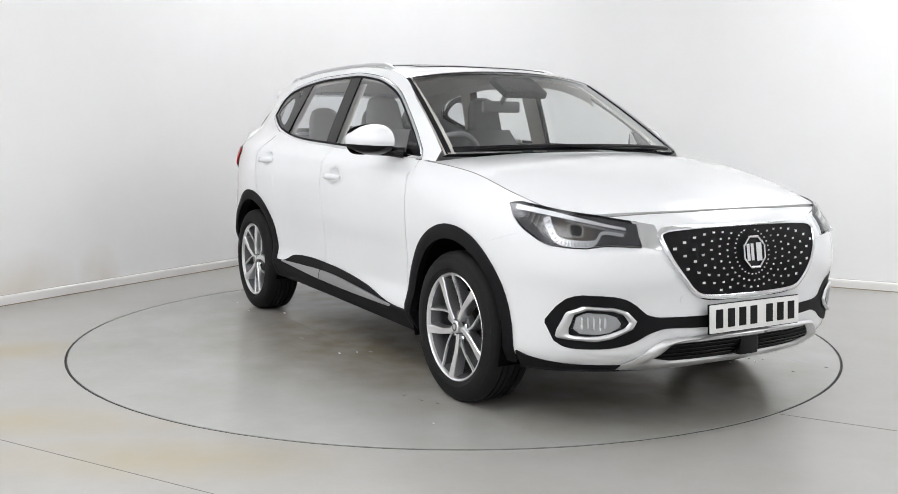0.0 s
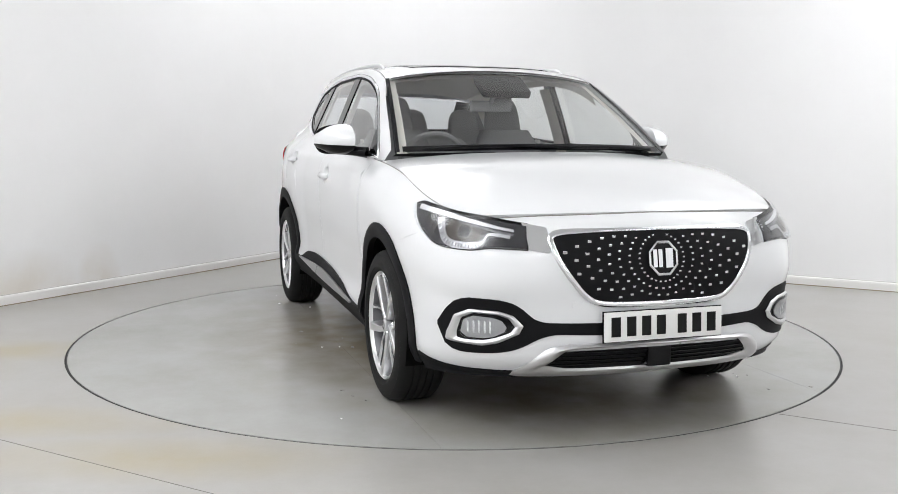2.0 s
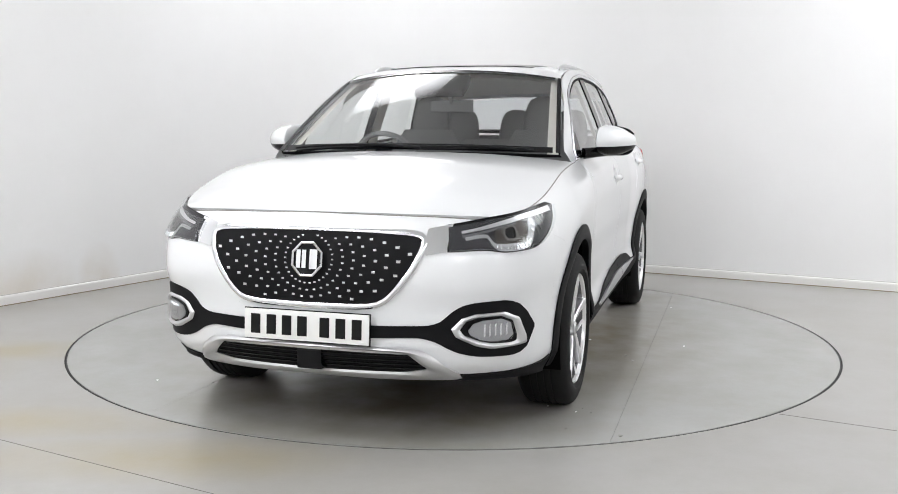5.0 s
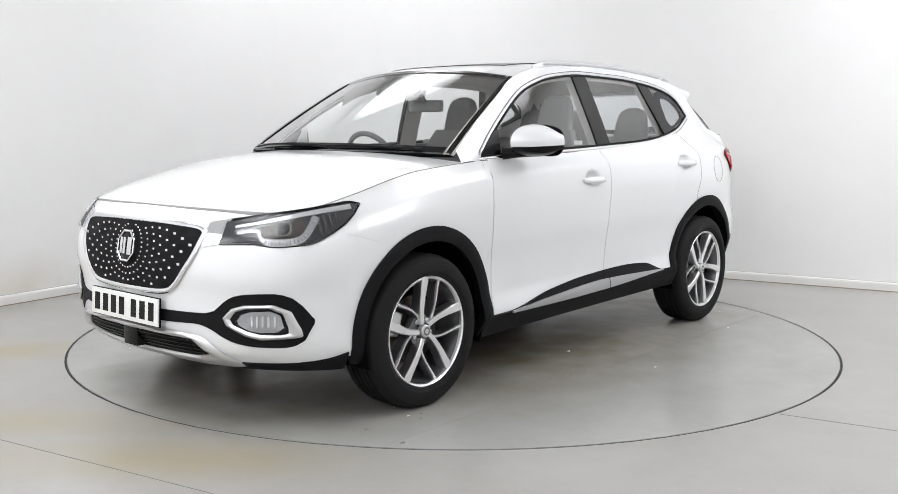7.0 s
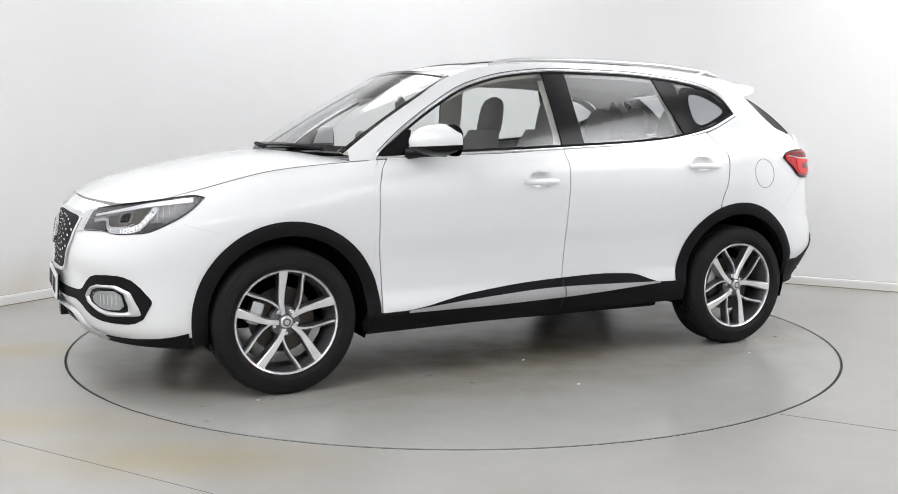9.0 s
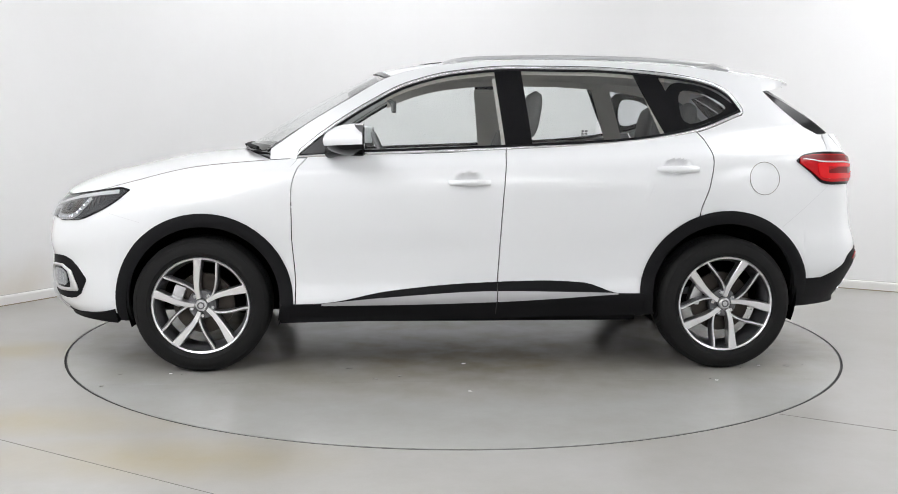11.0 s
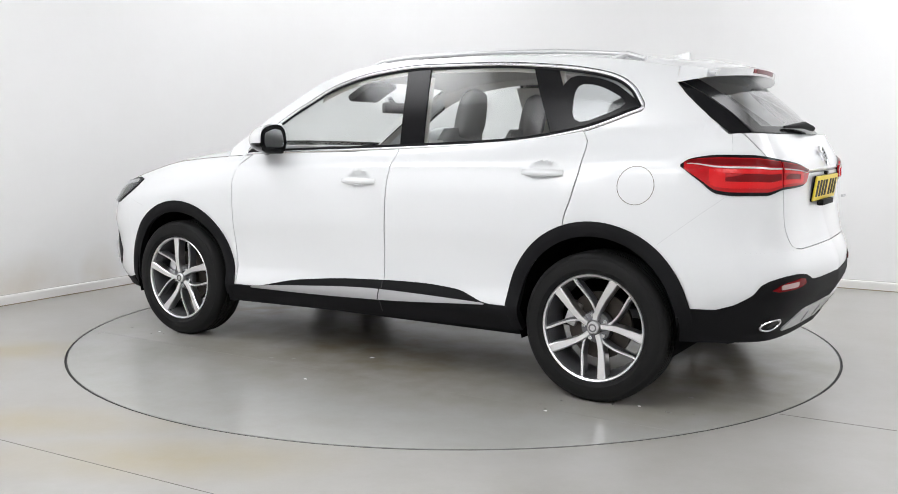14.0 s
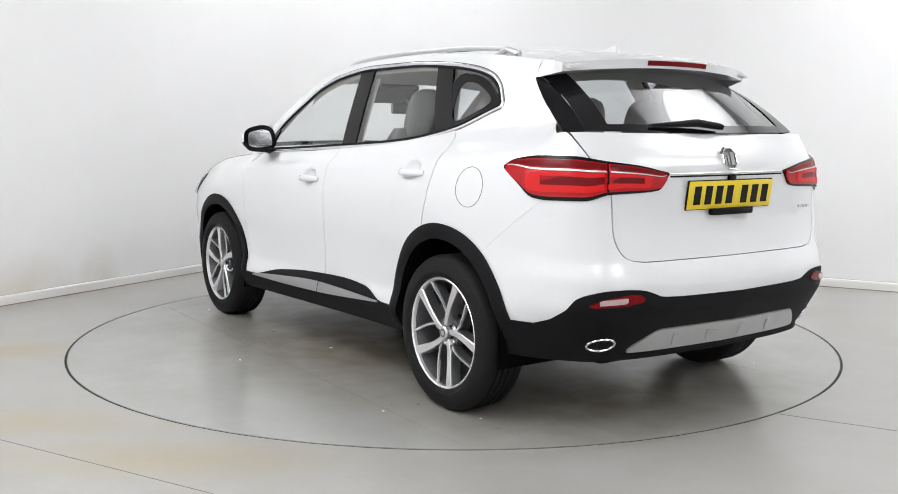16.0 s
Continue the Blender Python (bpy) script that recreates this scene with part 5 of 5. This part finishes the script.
def seat(car, x, y, tilt, width, kind, rest, base=0.38):
    """A seat: x of the hip point, backrest leaning backwards."""
    s = tagged(new(kind), "dark grey fabric car seat")
    s.parent = car
    s.matrix_local = pose(x, y, base)
    bm = box(bmesh.new(), -0.02, -width / 2, 0.0, 0.48, width / 2, 0.2, 0.05)
    part("cushion", bm, CABIN, s)
    def back(a, b):
        ang = a * math.tau
        z = 0.74 * b
        w = width / 2 * (1.0 if b < 0.6 else 1.0 - 0.42 * ((b - 0.6) / 0.4) ** 1.5)
        if width > 1:
            w *= 0.7 + 0.3 * min(max((b - 0.5) / 0.1, 0), 1)
        d = 0.075 - 0.025 * b
        c_, s_ = math.cos(ang), math.sin(ang)
        u, v = math.copysign(abs(c_) ** 0.5, c_), math.copysign(abs(s_) ** 0.7, s_)
        return Vector((-0.05 - z * tilt + d * v, w * u, 0.12 + z))
    part("backrest", sheet(back, 28, 14, 1, 0.02, Vector((-0.1, 0, 0.4))), CABIN, s)
    for dy in rest:
        def pad(a, b, dy=dy):
            ang = a * math.tau
            c_, s_ = math.cos(ang), math.sin(ang)
            full = max(1 - abs(2 * b - 1) ** 3.5, 0.0) ** 0.45
            u, v = math.copysign(abs(c_) ** 0.6, c_), math.copysign(abs(s_) ** 0.8, s_)
            return Vector((-0.06 - 0.78 * tilt - 0.05 * b + 0.05 * v * full, dy + (0.135 - 0.035 * b) * u * (0.35 + 0.65 * full), 0.80 + 0.27 * b))
        bm = sheet(pad, 24, 14, 1, 0, Vector((-0.06 - 0.78 * tilt, dy, 0.93)))
        part("headrest", bm, CABIN, s)


def cabin(car):
    bm = box(bmesh.new(), -1.95, -0.44, 0.31, 1.1, 0.44, 0.36, 0.01)
    part("cabin_floor", bm, CABIN, car)
    bm = box(bmesh.new(), 1.05, -0.44, 0.33, 1.10, 0.44, 1.08, 0.01)
    part("bulkhead", bm, CABIN, car)
    def dash(a, b):
        y = 0.70 * b
        return Vector((1.16 - 0.16 * b ** 2 - 0.62 * a, y, 1.105 - 0.045 * a - 0.35 * max(a - 0.75, 0) * 2 - 0.02 * b * b))
    whole("dashboard", dash, 12, 10, CABIN_GREY, car, thick=0.1)
    bm = box(bmesh.new(), 0.50, -0.52, 1.04, 0.72, -0.20, 1.115, 0.03)
    part("instrument_hood", bm, CABIN, car)
    bm = box(bmesh.new(), 0.53, -0.12, 0.98, 0.56, 0.14, 1.11, 0.008)
    part("centre_screen", bm, GLOSS_BLACK, car)
    # steering wheel on the right-hand side
    w = tagged(new("steering_wheel"))
    w.parent = car
    w.matrix_local = pose(0.43, -0.37, 1.045, 0, -65, 0)
    bm = bmesh.new()
    tube(bm, [(0.185 * math.cos(i * math.tau / 40), 0.185 * math.sin(i * math.tau / 40), 0) for i in range(40)], 0.016, 8, True)
    part("wheel_rim", bm, CABIN, w)
    bm = bmesh.new()
    box(bm, -0.06, -0.07, -0.02, 0.06, 0.07, 0.02, 0.015)
    part("wheel_boss", bm, CABIN, w)
    for m in (pose(0, 0, 0), pose(0, 0, 0, 0, 0, 180), pose(0, 0, 0, 0, 0, 90)):
        bm = box(bmesh.new(), -0.02, 0.06, -0.01, 0.02, 0.175, 0.005, 0.004, m)
        part("wheel_spoke", bm, SATIN, w)
    for y in (0.37, -0.37):
        seat(car, -0.02, y, 0.36, 0.56, "front_seat", (0.0,))
        side_ = math.copysign(1, y)
        bm = box(bmesh.new(), -0.04, -0.002, -0.012, 0.04, 0.002, 0.012, 0.001)
        part("seat_label", bm, WHITE_PLATE, car, "small white seat label").matrix_local = pose(-0.30, y + side_ * 0.222, 1.165)
    seat(car, -0.86, 0.0, 0.38, 1.24, "rear_seat", (-0.40, 0.0, 0.40), 0.32)
    # door linings, pillars, headliner
    def lining(a, b):
        x = 0.88 - 2.7 * a
        hi = min(SILL(max(x, -1.2)), 1.2) - 0.012
        p = house(x, hi)
        lo = arch_z(x, 0.43, 0.36)
        return Vector((x, p.y - 0.03 - 0.06 * (1 - b), lo + (hi - lo) * b))
    both("door_lining", lining, 30, 6, CABIN, car, thick=0)
    whole("headliner", lambda a, b: roof_fn(0.02 + 0.92 * a, 0.97 * b) + Vector((0, 0, -0.045)), 24, 12, HEADLINER, car, thick=0)
    def inner_top(a, b):
        x = 0.42 - 2.0 * a
        z0, z1 = HEAD(x) if x > -1.44 else 1.36, CANT_Z(x)
        p = house(x, z0 - 0.02 + (z1 - z0 + 0.0) * b)
        return p + Vector((0, -0.035, -0.01))
    both("inner_rail", inner_top, 30, 3, HEADLINER, car, thick=0)
    for x0, x1, lean, mat in ((-0.17, -0.325, 0.05, HEADLINER), (-1.0, -1.12, 0.16, HEADLINER)):
        both("inner_pillar", lambda a, b, x0=x0, x1=x1, lean=lean: house(x0 + (x1 - x0) * a + lean * (b - .5), 1.10 + 0.42 * b, -0.045), 4, 8, mat, car, thick=0)
    def inner_a(a, b):
        p = screen_fn(a, 0.93 + 0.07 * b)
        return p + Vector((-0.04, -0.012, -0.012))
    both("inner_screen_pillar", inner_a, 14, 3, HEADLINER, car, thick=0)
    def inner_d(a, b):
        x = -1.48 - 0.30 * a
        z1 = 1.47 - 0.22 * a
        return house(x, 1.15 + (z1 - 1.15) * b, -0.05)
    both("inner_rear_pillar", inner_d, 8, 6, CABIN_GREY, car, thick=0)
    whole("tailgate_lining", lambda a, b: Vector((-1.98 + 0.10 * b * b, 0.62 * b, 0.40 + 0.80 * a)), 4, 8, CABIN, car, thick=0)
    bm = box(bmesh.new(), -1.95, -0.6, 1.0, -1.22, 0.6, 1.02, 0.004)
    part("parcel_shelf", bm, CABIN, car)
    bm = bmesh.new()
    for i in range(2):
        for j in range(3):
            p = house(-0.90 - 0.025 * i, 1.205 + 0.018 * j, -0.012)
            box(bm, p.x - 0.008, -p.y - 0.001, p.z - 0.006, p.x + 0.008, -p.y + 0.001, p.z + 0.006)
    part("window_sticker", bm, CABIN_GREY, car, smooth=False)
    # mirror and sensor pod behind the screen
    bm = box(bmesh.new(), 0.36, -0.125, 1.335, 0.39, 0.125, 1.40, 0.012)
    part("rear_view_mirror", bm, CABIN, car)
    bm = box(bmesh.new(), -0.10, -0.14, -0.025, 0.09, 0.14, 0.02, 0.016)
    at = screen_fn(0.86, 0.0)
    part("sensor_pod", bm, PLASTIC, car).matrix_local = Matrix.Translation((at.x - 0.025, 0, at.z - 0.035)) @ pose(0, 0, 0, 0, 29.3, 0)
    bm = bmesh.new()
    tube(bm, [(0.42, 0, 1.43), (0.375, 0, 1.38)], 0.014, 8)
    part("mirror_stalk", bm, CABIN, car)


headlights(CAR)
front_end(CAR)
rear_end(CAR)
side_trim(CAR)
screen_trim(CAR)
cabin(CAR)


# ---------------------------------------------------------------- what moves
TURNS = [(0.0, -59.2), (0.5, -59.95), (1.0, -62.0), (1.5, -65.8), (2.0, -71.25), (2.5, -77.1), (3.0, -83.0), (3.5, -88.95), (4.0, -94.9), (4.5, -100.8), (5.5, -112.6), (7.0, -130.3), (7.5, -136.2), (8.0, -142.1), (8.5, -147.95), (9.0, -153.85), (10.0, -165.6), (11.5, -182.15), (12.0, -188.03), (12.5, -193.9), (13.0, -199.8), (13.5, -205.7), (14.0, -211.6), (14.5, -217.45), (15.0, -223.35), (15.5, -229.2), (16.0, -235.1)]
OFFSET = pose(-0.012, 0.096, 0.0)


def motions():
    walk(TURNTABLE, [(t, pose(0, 0, 0, 0, 0, a)) for t, a in TURNS])
    walk(CAR, [(t, pose(0, 0, 0, 0, 0, a) @ OFFSET) for t, a in TURNS])


motions()
